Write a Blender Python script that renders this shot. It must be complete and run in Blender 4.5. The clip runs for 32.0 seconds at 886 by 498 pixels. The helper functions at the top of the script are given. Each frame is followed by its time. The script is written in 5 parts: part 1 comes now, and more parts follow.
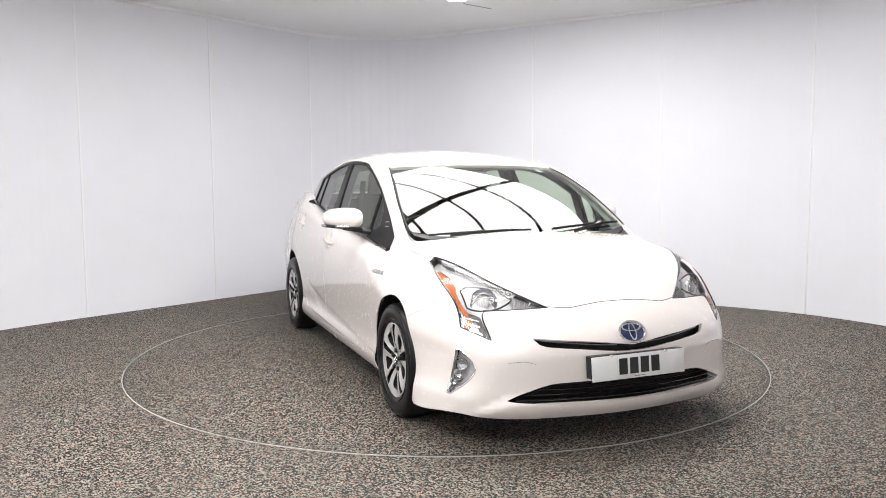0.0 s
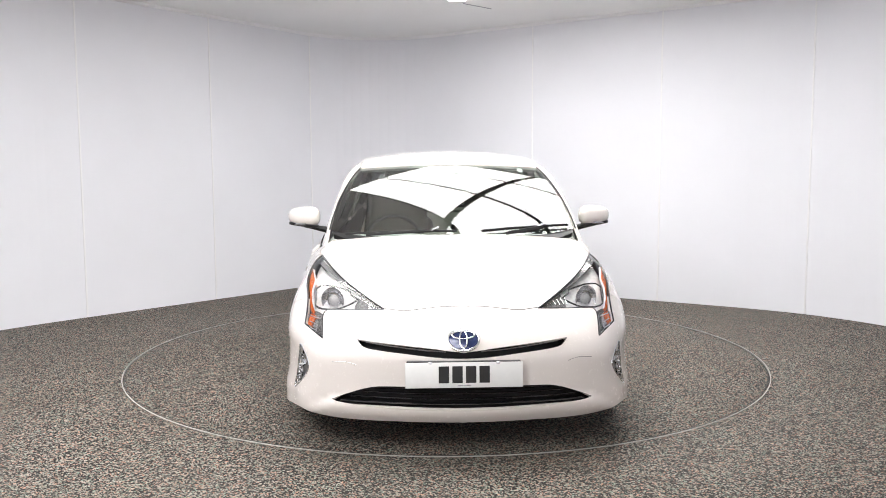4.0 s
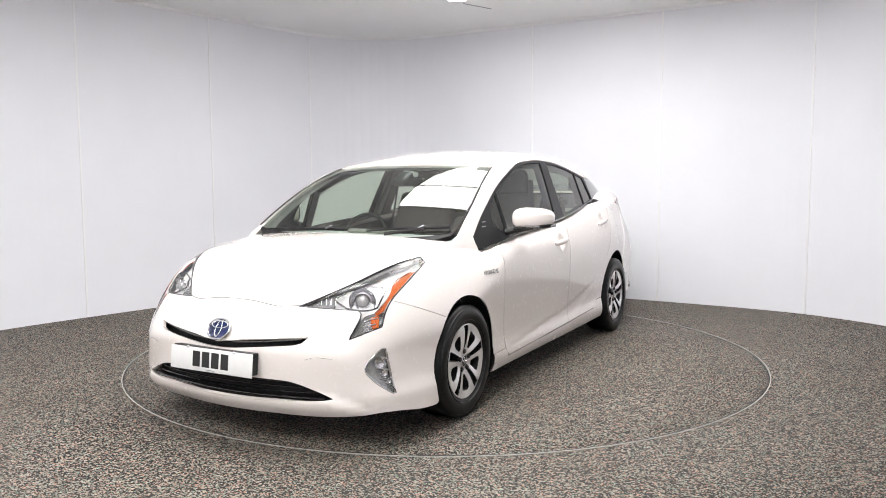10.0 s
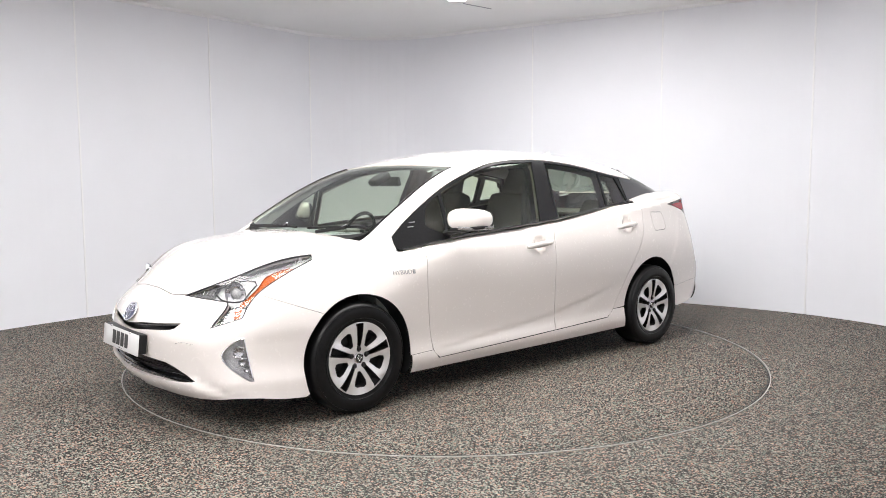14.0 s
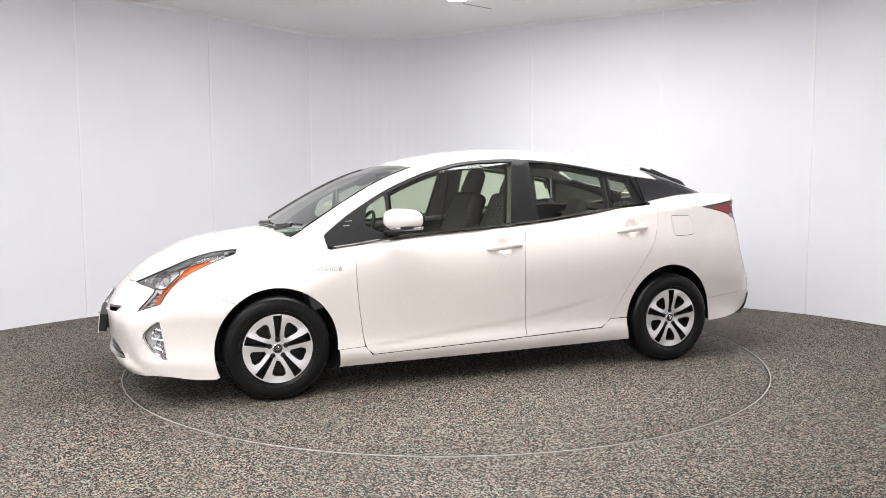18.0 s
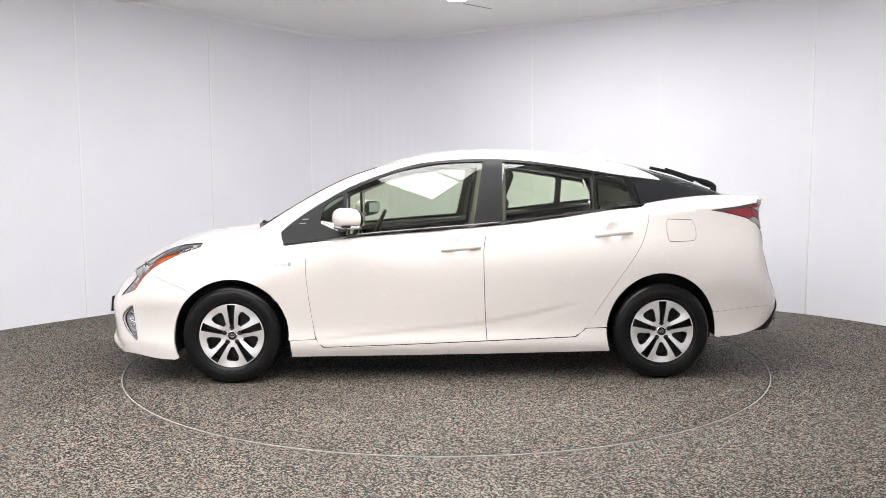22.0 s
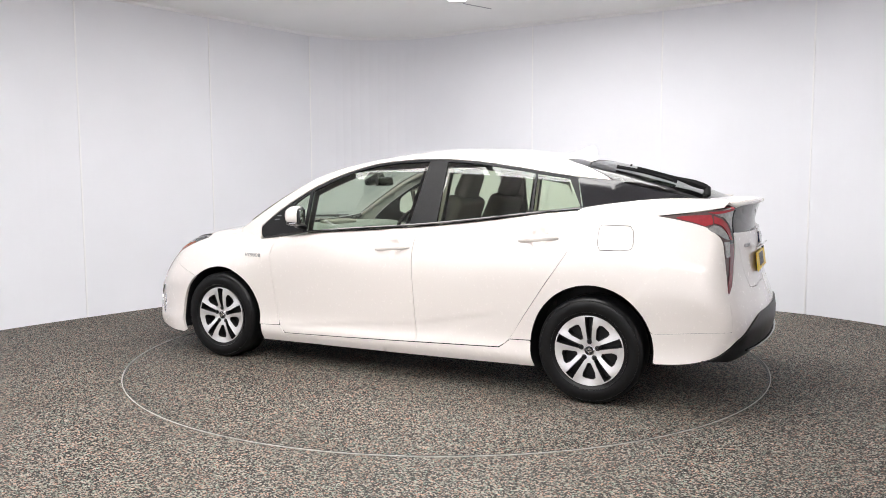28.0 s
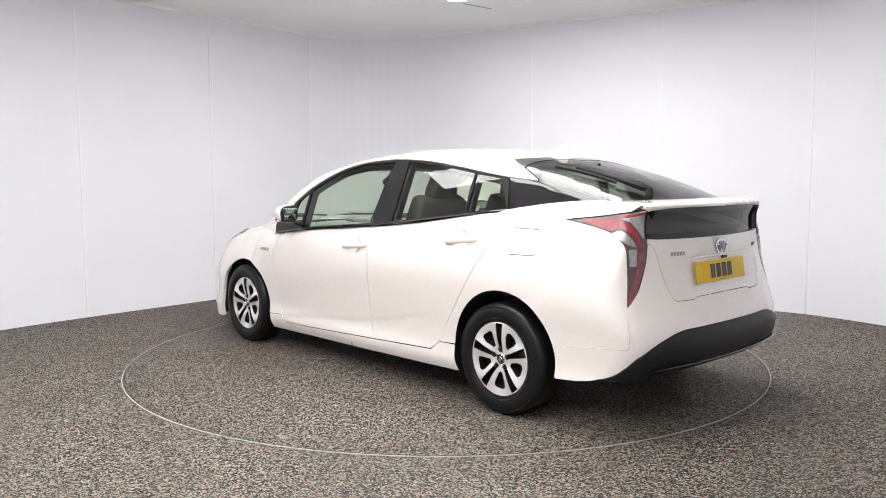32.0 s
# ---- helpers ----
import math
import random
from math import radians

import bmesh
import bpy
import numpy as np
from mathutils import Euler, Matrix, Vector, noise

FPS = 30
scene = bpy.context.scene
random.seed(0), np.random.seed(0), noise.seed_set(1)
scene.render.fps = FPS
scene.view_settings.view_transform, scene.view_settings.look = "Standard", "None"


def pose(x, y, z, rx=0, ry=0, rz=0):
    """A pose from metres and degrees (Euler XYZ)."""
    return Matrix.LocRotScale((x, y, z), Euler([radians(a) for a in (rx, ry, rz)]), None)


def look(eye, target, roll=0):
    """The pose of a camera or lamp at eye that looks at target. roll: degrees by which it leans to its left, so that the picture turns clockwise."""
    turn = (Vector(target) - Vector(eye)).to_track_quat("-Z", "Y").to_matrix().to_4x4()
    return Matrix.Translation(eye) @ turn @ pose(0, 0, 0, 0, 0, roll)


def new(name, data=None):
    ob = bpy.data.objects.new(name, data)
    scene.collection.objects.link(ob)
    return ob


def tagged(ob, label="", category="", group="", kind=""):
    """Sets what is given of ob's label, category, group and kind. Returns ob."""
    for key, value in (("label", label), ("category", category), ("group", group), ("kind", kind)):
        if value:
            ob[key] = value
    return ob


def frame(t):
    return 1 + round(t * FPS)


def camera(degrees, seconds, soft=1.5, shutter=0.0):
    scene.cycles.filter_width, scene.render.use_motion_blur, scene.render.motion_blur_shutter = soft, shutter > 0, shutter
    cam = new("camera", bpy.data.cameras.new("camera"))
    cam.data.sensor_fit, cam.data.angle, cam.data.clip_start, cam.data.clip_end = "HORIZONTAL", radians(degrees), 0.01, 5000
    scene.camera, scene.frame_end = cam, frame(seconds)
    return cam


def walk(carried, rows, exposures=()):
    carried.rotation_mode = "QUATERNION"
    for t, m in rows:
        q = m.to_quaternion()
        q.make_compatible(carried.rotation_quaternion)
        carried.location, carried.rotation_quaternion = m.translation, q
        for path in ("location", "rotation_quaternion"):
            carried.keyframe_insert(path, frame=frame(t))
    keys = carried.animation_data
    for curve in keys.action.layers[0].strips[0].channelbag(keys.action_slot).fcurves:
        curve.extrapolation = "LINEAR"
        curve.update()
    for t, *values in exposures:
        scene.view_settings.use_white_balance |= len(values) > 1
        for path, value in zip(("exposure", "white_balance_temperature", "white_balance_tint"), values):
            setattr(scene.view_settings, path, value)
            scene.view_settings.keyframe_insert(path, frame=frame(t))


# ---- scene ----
from mathutils.geometry import delaunay_2d_cdt

cam = camera(59.070, 32.0, soft=0.9)
EYE = (0.0, -5.7252, 1.2750)
VIEW = look(EYE, (-0.0153, -0.7454, 0.8263), -0.229)
walk(cam, [(0.0, VIEW), (32.0, VIEW)], exposures=[(0.0, 0.0), (32.0, 0.0)])

# the turn of the table: seconds, degrees
TURN = [(0, -67.74), (2, -78.01), (4, -88.25), (6, -98.44), (8, -108.65), (10, -118.93), (12, -129.17), (14, -139.37), (16, -149.43), (18, -159.14), (20, -168.62), (22, -177.97), (24, -187.33), (26, -196.87), (28, -206.62), (30, -216.55), (32, -226.46)]
CAR_OFF = (0.0119, 0.0097)

# ---- world and light ----
world = bpy.data.worlds.new("world")
world.use_nodes = True
world.node_tree.nodes["Background"].inputs[0].default_value = (0.9, 0.92, 1.0, 1)
world.node_tree.nodes["Background"].inputs[1].default_value = 0.05
scene.world = world
CEIL = 2.97
LIGHT = 9.1


# ---- materials ----
def nodes(name):
    m = bpy.data.materials.new(name)
    m.use_nodes = True
    t = m.node_tree
    return m, t, t.nodes["Principled BSDF"]


def link(t, a, b):
    t.links.new(a, b)


def noise_node(t, scale, detail=4.0, rough=0.55, space="Object"):
    c = t.nodes.new("ShaderNodeTexCoord")
    n = t.nodes.new("ShaderNodeTexNoise")
    n.inputs["Scale"].default_value, n.inputs["Detail"].default_value, n.inputs["Roughness"].default_value = scale, detail, rough
    link(t, c.outputs[space], n.inputs["Vector"])
    return n


def ramp(t, src, stops):
    r = t.nodes.new("ShaderNodeValToRGB")
    while len(r.color_ramp.elements) < len(stops):
        r.color_ramp.elements.new(0.5)
    for e, (p, col) in zip(r.color_ramp.elements, stops):
        e.position, e.color = p, (*col, 1)
    link(t, src, r.inputs[0])
    return r


def bump(t, b, src, strength, dist):
    n = t.nodes.new("ShaderNodeBump")
    n.inputs["Strength"].default_value, n.inputs["Distance"].default_value = strength, dist
    link(t, src, n.inputs["Height"])
    link(t, n.outputs[0], b.inputs["Normal"])


def simple(name, col, rough=0.5, metal=0.0, coat=0.0, vary=0.06, scale=30.0, bumpy=0.0):
    m, t, b = nodes(name)
    n = noise_node(t, scale)
    lo = tuple(c * (1 - vary) for c in col)
    hi = tuple(min(1, c * (1 + vary)) for c in col)
    r = ramp(t, n.outputs["Fac"], [(0.3, lo), (0.7, hi)])
    link(t, r.outputs[0], b.inputs["Base Color"])
    rr = t.nodes.new("ShaderNodeMapRange")
    rr.inputs["To Min"].default_value, rr.inputs["To Max"].default_value = max(0.0, rough - 0.05), min(1, rough + 0.05)
    n2 = noise_node(t, scale * 0.2)
    link(t, n2.outputs["Fac"], rr.inputs["Value"])
    link(t, rr.outputs[0], b.inputs["Roughness"])
    b.inputs["Metallic"].default_value = metal
    b.inputs["Coat Weight"].default_value = coat
    b.inputs["Coat Roughness"].default_value = 0.04
    if bumpy:
        bump(t, b, n.outputs["Fac"], bumpy, 0.002)
    return m


def glass(name, tint, base=0.06, rough=0.0):
    m = bpy.data.materials.new(name)
    m.use_nodes = True
    t = m.node_tree
    t.nodes.clear()
    out = t.nodes.new("ShaderNodeOutputMaterial")
    mix = t.nodes.new("ShaderNodeMixShader")
    lw = t.nodes.new("ShaderNodeLayerWeight")
    lw.inputs["Blend"].default_value = 0.5
    fr = t.nodes.new("ShaderNodeMath")
    fr.operation = "POWER"
    fr.inputs[1].default_value = 5.0
    link(t, lw.outputs["Facing"], fr.inputs[0])
    fr2 = t.nodes.new("ShaderNodeMath")
    fr2.operation = "MULTIPLY_ADD"
    fr2.inputs[1].default_value, fr2.inputs[2].default_value = 1 - base, base
    link(t, fr.outputs[0], fr2.inputs[0])
    tr = t.nodes.new("ShaderNodeBsdfTransparent")
    gl = t.nodes.new("ShaderNodeBsdfGlossy")
    tr.inputs[0].default_value = (*tint, 1)
    gl.inputs["Roughness"].default_value = rough
    link(t, fr2.outputs[0], mix.inputs[0])
    link(t, tr.outputs[0], mix.inputs[1])
    link(t, gl.outputs[0], mix.inputs[2])
    link(t, mix.outputs[0], out.inputs[0])
    return m


def glow(name, col, power):
    m = bpy.data.materials.new(name)
    m.use_nodes = True
    t = m.node_tree
    b = t.nodes["Principled BSDF"]
    b.inputs["Base Color"].default_value = (0.8, 0.8, 0.8, 1)
    b.inputs["Emission Color"].default_value = (*col, 1)
    b.inputs["Emission Strength"].default_value = power
    return m


def carpet(name, dark, pale):
    """Bonded rubber-crumb floor: dark grains with pale, rusty and greenish flecks."""
    m, t, b = nodes(name)
    c = t.nodes.new("ShaderNodeTexCoord")
    grains = []
    for scale in (160.0, 75.0):
        v = t.nodes.new("ShaderNodeTexVoronoi")
        v.inputs["Scale"].default_value = scale
        link(t, c.outputs["Object"], v.inputs["Vector"])
        sep = t.nodes.new("ShaderNodeSeparateColor")
        link(t, v.outputs["Color"], sep.inputs[0])
        grains.append((v, sep))
    (v, sep), (v2, sep2) = grains
    mid = tuple(0.5 * a + 0.5 * p for a, p in zip(dark, pale))
    r = ramp(t, sep.outputs[0], [(0.0, dark), (0.52, tuple(a * 1.8 for a in dark)), (0.58, mid), (1.0, pale)])
    # coloured crumbs among the grey ones
    tone = ramp(t, sep.outputs[1], [(0.0, (1.5, 0.80, 0.62)), (0.30, (1.0, 1.0, 1.0)), (0.70, (1.0, 1.0, 1.0)), (1.0, (0.68, 1.10, 1.05))])
    hue = t.nodes.new("ShaderNodeMixRGB")
    hue.blend_type = "MULTIPLY"
    hue.inputs[0].default_value = 1.0
    link(t, r.outputs[0], hue.inputs[1])
    link(t, tone.outputs[0], hue.inputs[2])
    # lumps of several grains
    lump = ramp(t, sep2.outputs[0], [(0.0, (0.74, 0.73, 0.72)), (0.5, (1.0, 1.0, 1.0)), (1.0, (1.18, 1.18, 1.16))])
    n = noise_node(t, 1.3, 5.0)
    big = ramp(t, n.outputs["Fac"], [(0.35, (0.88, 0.85, 0.82)), (0.65, (1.0, 1.0, 1.0))])
    col = hue
    for src in (lump, big):
        mul = t.nodes.new("ShaderNodeMixRGB")
        mul.blend_type = "MULTIPLY"
        mul.inputs[0].default_value = 1.0
        link(t, col.outputs[0], mul.inputs[1])
        link(t, src.outputs[0], mul.inputs[2])
        col = mul
    link(t, col.outputs[0], b.inputs["Base Color"])
    b.inputs["Roughness"].default_value = 0.75
    bump(t, b, v.outputs["Distance"], 0.6, 0.003)
    return m


PAINT = simple("white_pearl_paint", (0.845, 0.787, 0.752), 0.26, 0.0, 1.0, 0.01, 240.0)
BLACK = simple("black_plastic", (0.012, 0.012, 0.013), 0.42, 0.0, 0.0, 0.2, 90.0)
BLACK.node_tree.nodes["Principled BSDF"].inputs["Specular IOR Level"].default_value = 0.3
GLOSS = simple("gloss_black", (0.012, 0.012, 0.015), 0.06, 0.0, 0.6, 0.1, 20.0)
RUBBER = simple("tyre_rubber", (0.007, 0.007, 0.0075), 0.30, 0.0, 0.0, 0.25, 60.0, 0.1)
RUBBER.node_tree.nodes["Principled BSDF"].inputs["Specular IOR Level"].default_value = 0.26
SILVER = simple("silver_wheel_paint", (0.88, 0.87, 0.88), 0.22, 0.55, 0.3, 0.05, 25.0)
CHROME = simple("chrome", (0.80, 0.80, 0.82), 0.08, 1.0, 0.0, 0.03, 40.0)
DARKMETAL = simple("dark_metal", (0.011, 0.011, 0.012), 0.45, 0.2, 0.0, 0.3, 40.0)
CABIN = simple("grey_trim", (0.25, 0.235, 0.21), 0.65, 0.0, 0.0, 0.15, 60.0, 0.2)
CLOTH = simple("seat_cloth", (0.095, 0.085, 0.08), 0.9, 0.0, 0.0, 0.15, 25.0)
DASH = simple("grey_dashboard", (0.29, 0.295, 0.29), 0.6, 0.0, 0.0, 0.12, 60.0, 0.2)
HEADLINER = simple("headlining", (0.42, 0.41, 0.39), 0.9, 0.0, 0.0, 0.06, 100.0)
WALL = simple("wall_panel_white", (0.828, 0.834, 0.882), 0.62, 0.0, 0.0, 0.015, 1.5)
TRIM = simple("white_joint_strip", (0.89, 0.89, 0.91), 0.35, 0.0, 0.0, 0.02, 8.0)
CEILING = simple("ceiling_white", (0.885, 0.888, 0.89), 0.5, 0.0, 0.0, 0.015, 1.2)
FLOOR = carpet("crumb_floor", (0.004, 0.0037, 0.0032), (0.335, 0.306, 0.266))
RING = simple("pale_ring", (0.42, 0.41, 0.39), 0.5, 0.3, 0.0, 0.2, 40.0)
SCREEN = glass("windscreen_glass", (0.80, 0.88, 0.83), 0.125)
GREEN = glass("side_glass", (0.84, 0.91, 0.78), 0.095)
DARKGLASS = glass("privacy_glass", (0.06, 0.06, 0.06), 0.07)
BACKGLASS = glass("rear_window_glass", (0.30, 0.34, 0.31), 0.09)
LENS = glass("lamp_lens", (0.95, 0.95, 0.95), 0.06)
AMBER = simple("amber_reflector", (0.64, 0.14, 0.03), 0.25, 0.0, 0.5, 0.1, 60.0)
MAUVE = simple("smoky_red_lamp", (0.20, 0.06, 0.07), 0.2, 0.0, 0.3, 0.2, 60.0)
CLEARBLOCK = simple("clear_lamp_block", (0.40, 0.385, 0.385), 0.2, 0.4, 0.6, 0.22, 70.0)
RED = simple("red_lamp", (0.32, 0.025, 0.035), 0.2, 0.0, 0.3, 0.15, 50.0)
DEEPRED = simple("dark_red_lamp", (0.10, 0.065, 0.065), 0.2, 0.0, 0.3, 0.15, 50.0)
REFLECT = simple("lamp_reflector", (0.62, 0.62, 0.64), 0.18, 0.85, 0.0, 0.15, 60.0)
LAMPDARK = simple("lamp_housing", (0.90, 0.90, 0.91), 0.22, 0.0, 0.0, 0.2, 40.0)
LAMPGREY = simple("lamp_grey", (0.58, 0.58, 0.59), 0.22, 0.3, 0.4, 0.2, 70.0)
LAMPGREY_DARK = simple("lamp_dark_grey", (0.20, 0.20, 0.205), 0.25, 0.3, 0.4, 0.2, 70.0)
LAMPEDGE = simple("lamp_edge", (0.05, 0.05, 0.055), 0.25, 0.2, 0.3, 0.1, 40.0)
BADGE = simple("badge_dark_chrome", (0.33, 0.33, 0.335), 0.35, 0.1, 0.0, 0.05, 30.0)
BLUE = simple("emblem_blue", (0.022, 0.032, 0.10), 0.15, 0.2, 0.8, 0.2, 30.0)
PLATE = simple("plate_white", (0.78, 0.78, 0.77), 0.35, 0.0, 0.3, 0.02, 30.0)
PLATEY = simple("plate_yellow", (0.84, 0.55, 0.006), 0.45, 0.0, 0.0, 0.03, 30.0)
INK = simple("plate_ink", (0.015, 0.015, 0.015), 0.4, 0.0, 0.0, 0.1, 30.0)
GREYBAR = simple("badge_grey", (0.45, 0.46, 0.48), 0.2, 0.9, 0.0, 0.05, 30.0)
MIRROR = simple("mirror_glass", (0.45, 0.47, 0.49), 0.02, 1.0, 0.0, 0.01, 10.0)
TUBE = glow("light_panel", (1.0, 0.985, 0.97), LIGHT)


# ---- mesh helpers ----
def mesh_of(name, verts, faces, mat, smooth=True, normals=None):
    me = bpy.data.meshes.new(name)
    me.from_pydata([tuple(map(float, v)) for v in verts], [], [tuple(int(i) for i in f) for f in faces])
    me.materials.append(mat)
    if smooth:
        me.polygons.foreach_set("use_smooth", [True] * len(me.polygons))
    if normals is not None:
        me.normals_split_custom_set_from_vertices([tuple(map(float, n)) for n in normals])
    me.update()
    return me


def from_bm(name, bm, mat, smooth=True):
    me = bpy.data.meshes.new(name)
    bmesh.ops.recalc_face_normals(bm, faces=bm.faces)
    bm.to_mesh(me)
    bm.free()
    me.materials.append(mat)
    if smooth:
        me.polygons.foreach_set("use_smooth", [True] * len(me.polygons))
        me.set_sharp_from_angle(angle=radians(40))
    return me


def put(name, me, parent=None, m=None, label=""):
    ob = new(name, me)
    if parent is not None:
        ob.parent = parent
    if m is not None:
        ob.matrix_basis = m
    if label:
        ob["label"] = label
    return ob


def part(name, bm, mat, parent, label="", m=None, smooth=True):
    return put(name, from_bm(name, bm, mat, smooth), parent, m, label)


def box_bm(sx, sy, sz, bevel=0.0, seg=2):
    bm = bmesh.new()
    bmesh.ops.create_cube(bm, size=1.0)
    bmesh.ops.scale(bm, vec=(sx, sy, sz), verts=bm.verts)
    if bevel:
        bmesh.ops.bevel(bm, geom=list(bm.edges), offset=bevel, segments=seg, affect="EDGES", profile=0.5)
    return bm


def lathe_bm(profile, n=64, axis="y", closed=False):
    """Turn (radius, height) pairs round an axis."""
    bm = bmesh.new()
    rings = []
    for r, hgt in profile:
        ring = []
        for i in range(n):
            a = 2 * math.pi * i / n
            p = (r * math.cos(a), hgt, r * math.sin(a)) if axis == "y" else (r * math.cos(a), r * math.sin(a), hgt)
            ring.append(bm.verts.new(p))
        rings.append(ring)
    pairs = list(zip(rings, rings[1:])) + ([(rings[-1], rings[0])] if closed else [])
    for a, b in pairs:
        for i in range(n):
            j = (i + 1) % n
            bm.faces.new((a[i], a[j], b[j], b[i]))
    return bm


def tube_bm(path, radius, n=8, flat=1.0):
    """A rod along a path of points."""
    bm = bmesh.new()
    rings = []
    pts = [Vector(p) for p in path]
    for i, p in enumerate(pts):
        d = (pts[min(i + 1, len(pts) - 1)] - pts[max(i - 1, 0)]).normalized()
        s = d.cross(Vector((0, 0, 1)))
        s = s.normalized() if s.length > 1e-4 else Vector((1, 0, 0))
        u = s.cross(d)
        r = radius[i] if isinstance(radius, (list, tuple)) else radius
        rings.append([bm.verts.new(p + r * (math.cos(2 * math.pi * k / n) * s + flat * math.sin(2 * math.pi * k / n) * u)) for k in range(n)])
    for a, b in zip(rings, rings[1:]):
        for k in range(n):
            bm.faces.new((a[k], a[(k + 1) % n], b[(k + 1) % n], b[k]))
    bm.faces.new(rings[0]), bm.faces.new(rings[-1])
    return bm


def spline(*pts):
    """A smooth function through (x, y) pairs."""
    pts = sorted(pts)
    xs, ys = np.array([p[0] for p in pts], float), np.array([p[1] for p in pts], float)
    h = np.diff(xs)
    dl = np.diff(ys) / h
    k = len(xs)
    a, r = np.zeros((k, k)), np.zeros(k)
    a[0, :2], a[-1, -2:], r[0], r[-1] = (2, 1), (1, 2), 3 * dl[0], 3 * dl[-1]
    for i in range(1, k - 1):
        a[i, i - 1], a[i, i], a[i, i + 1] = h[i], 2 * (h[i] + h[i - 1]), h[i - 1]
        r[i] = 3 * (h[i] * dl[i - 1] + h[i - 1] * dl[i])
    ms = np.linalg.solve(a, r)

    def at(q):
        q = np.asarray(q, float)
        i = np.clip(np.searchsorted(xs, q) - 1, 0, len(xs) - 2)
        t = (q - xs[i]) / h[i]
        tc = np.clip(t, 0, 1)
        v = ((1 + 2 * tc) * (1 - tc) ** 2) * ys[i] + tc * (1 - tc) ** 2 * h[i] * ms[i] + tc * tc * (3 - 2 * tc) * ys[i + 1] + tc * tc * (tc - 1) * h[i] * ms[i + 1]
        return v + np.where(t < 0, t * h[i] * ms[i], 0) + np.where(t > 1, (t - 1) * h[i] * ms[i + 1], 0)
    return at


def even(order, *pts):
    """A polynomial that runs evenly near (x, y) pairs."""
    xs, ys = np.array([p[0] for p in pts], float), np.array([p[1] for p in pts], float)
    mid, half = (xs.max() + xs.min()) / 2, (xs.max() - xs.min()) / 2
    co = np.polyfit((xs - mid) / half, ys, order)
    return lambda q: np.polyval(co, (np.asarray(q, float) - mid) / half)


def inside(pts, poly):
    x, y = pts[:, 0], pts[:, 1]
    res = np.zeros(len(pts), bool)
    for (x0, y0), (x1, y1) in zip(poly, np.roll(poly, -1, 0)):
        hit = (y0 > y) != (y1 > y)
        with np.errstate(divide="ignore", invalid="ignore"):
            res ^= hit & (x < (x1 - x0) * (y - y0) / (y1 - y0) + x0)
    return res


def edge_gap(pts, poly):
    best = np.full(len(pts), 1e9)
    for a, b in zip(poly, np.roll(poly, -1, 0)):
        d = b - a
        s = np.clip(((pts - a) @ d) / max(d @ d, 1e-12), 0, 1)
        best = np.minimum(best, np.linalg.norm(pts - a - s[:, None] * d, axis=1))
    return best


def triangulate(outline, holes, step):
    """Fill a flat outline with holes by an even net of triangles."""
    loops = [np.asarray(outline)] + [np.asarray(h) for h in holes]
    lo, hi = loops[0].min(0), loops[0].max(0)
    gx, gy = np.meshgrid(np.arange(lo[0], hi[0], step), np.arange(lo[1], hi[1], step))
    gx = gx + (np.arange(gx.shape[0]) % 2)[:, None] * step * 0.5
    pts = np.stack([gx.ravel(), gy.ravel()], 1)
    keep = inside(pts, loops[0])
    for h in loops[1:]:
        keep &= ~inside(pts, h)
    pts = pts[keep]
    for lp in loops:
        if len(pts):
            pts = pts[edge_gap(pts, lp) > step * 0.35]
    verts, edges = [], []
    for lp in loops:
        k = len(verts)
        verts += [tuple(p) for p in lp]
        edges += [(k + i, k + (i + 1) % len(lp)) for i in range(len(lp))]
    verts += [tuple(p) for p in pts]
    v, e, f, *_ = delaunay_2d_cdt([Vector(p) for p in verts], edges, [], 0, 1e-6)
    v = np.array([tuple(p) for p in v])
    f = np.array([tuple(t) for t in f if len(t) == 3])
    mid = v[f].mean(1)
    ok = inside(mid, loops[0])
    for h in loops[1:]:
        ok &= ~inside(mid, h)
    return v, f[ok]


def dense(pts, step=0.02, smooth=True):
    """Points along a curve through the given ones."""
    P = [np.asarray(p, float) for p in pts]
    out = []
    for i in range(len(P) - 1):
        a, b = P[i], P[i + 1]
        p0 = P[i - 1] if i > 0 else 2 * a - b
        p3 = P[i + 2] if i + 2 < len(P) else 2 * b - a
        n = max(1, int(math.ceil(np.linalg.norm(b - a) / step)))
        for k in range(n):
            t = k / n
            if smooth:
                out.append(0.5 * (2 * a + (b - p0) * t + (2 * p0 - 5 * a + 4 * b - p3) * t * t + (3 * a - p0 - 3 * b + p3) * t ** 3))
            else:
                out.append(a + (b - a) * t)
    out.append(P[-1])
    return out


# ---- the shell of the car: x forward, y left, z up, from the middle of the wheelbase ----
WIDE = spline((0.10, 0.80), (0.17, 0.845), (0.23, 0.868), (0.30, 0.862), (0.42, 0.862), (0.55, 0.872), (0.68, 0.881), (0.78, 0.880), (0.86, 0.866), (0.95, 0.838), (1.02, 0.815), (1.10, 0.79), (1.2, 0.75))
TAPER = spline((-2.3, 0.22), (-2.2, 0.17), (-2.0, 0.115), (-1.8, 0.075), (-1.6, 0.045), (-1.35, 0.012), (-1.0, 0.0), (0.9, 0.0), (1.35, -0.010), (1.6, -0.014), (1.75, 0.0), (1.88, 0.040), (1.97, 0.080), (2.1, 0.14), (2.3, 0.25))
NOSE = spline((0.10, 2.18), (0.17, 2.235), (0.21, 2.268), (0.26, 2.282), (0.34, 2.286), (0.45, 2.292), (0.55, 2.272), (0.62, 2.226), (0.69, 2.168), (0.8, 2.10))
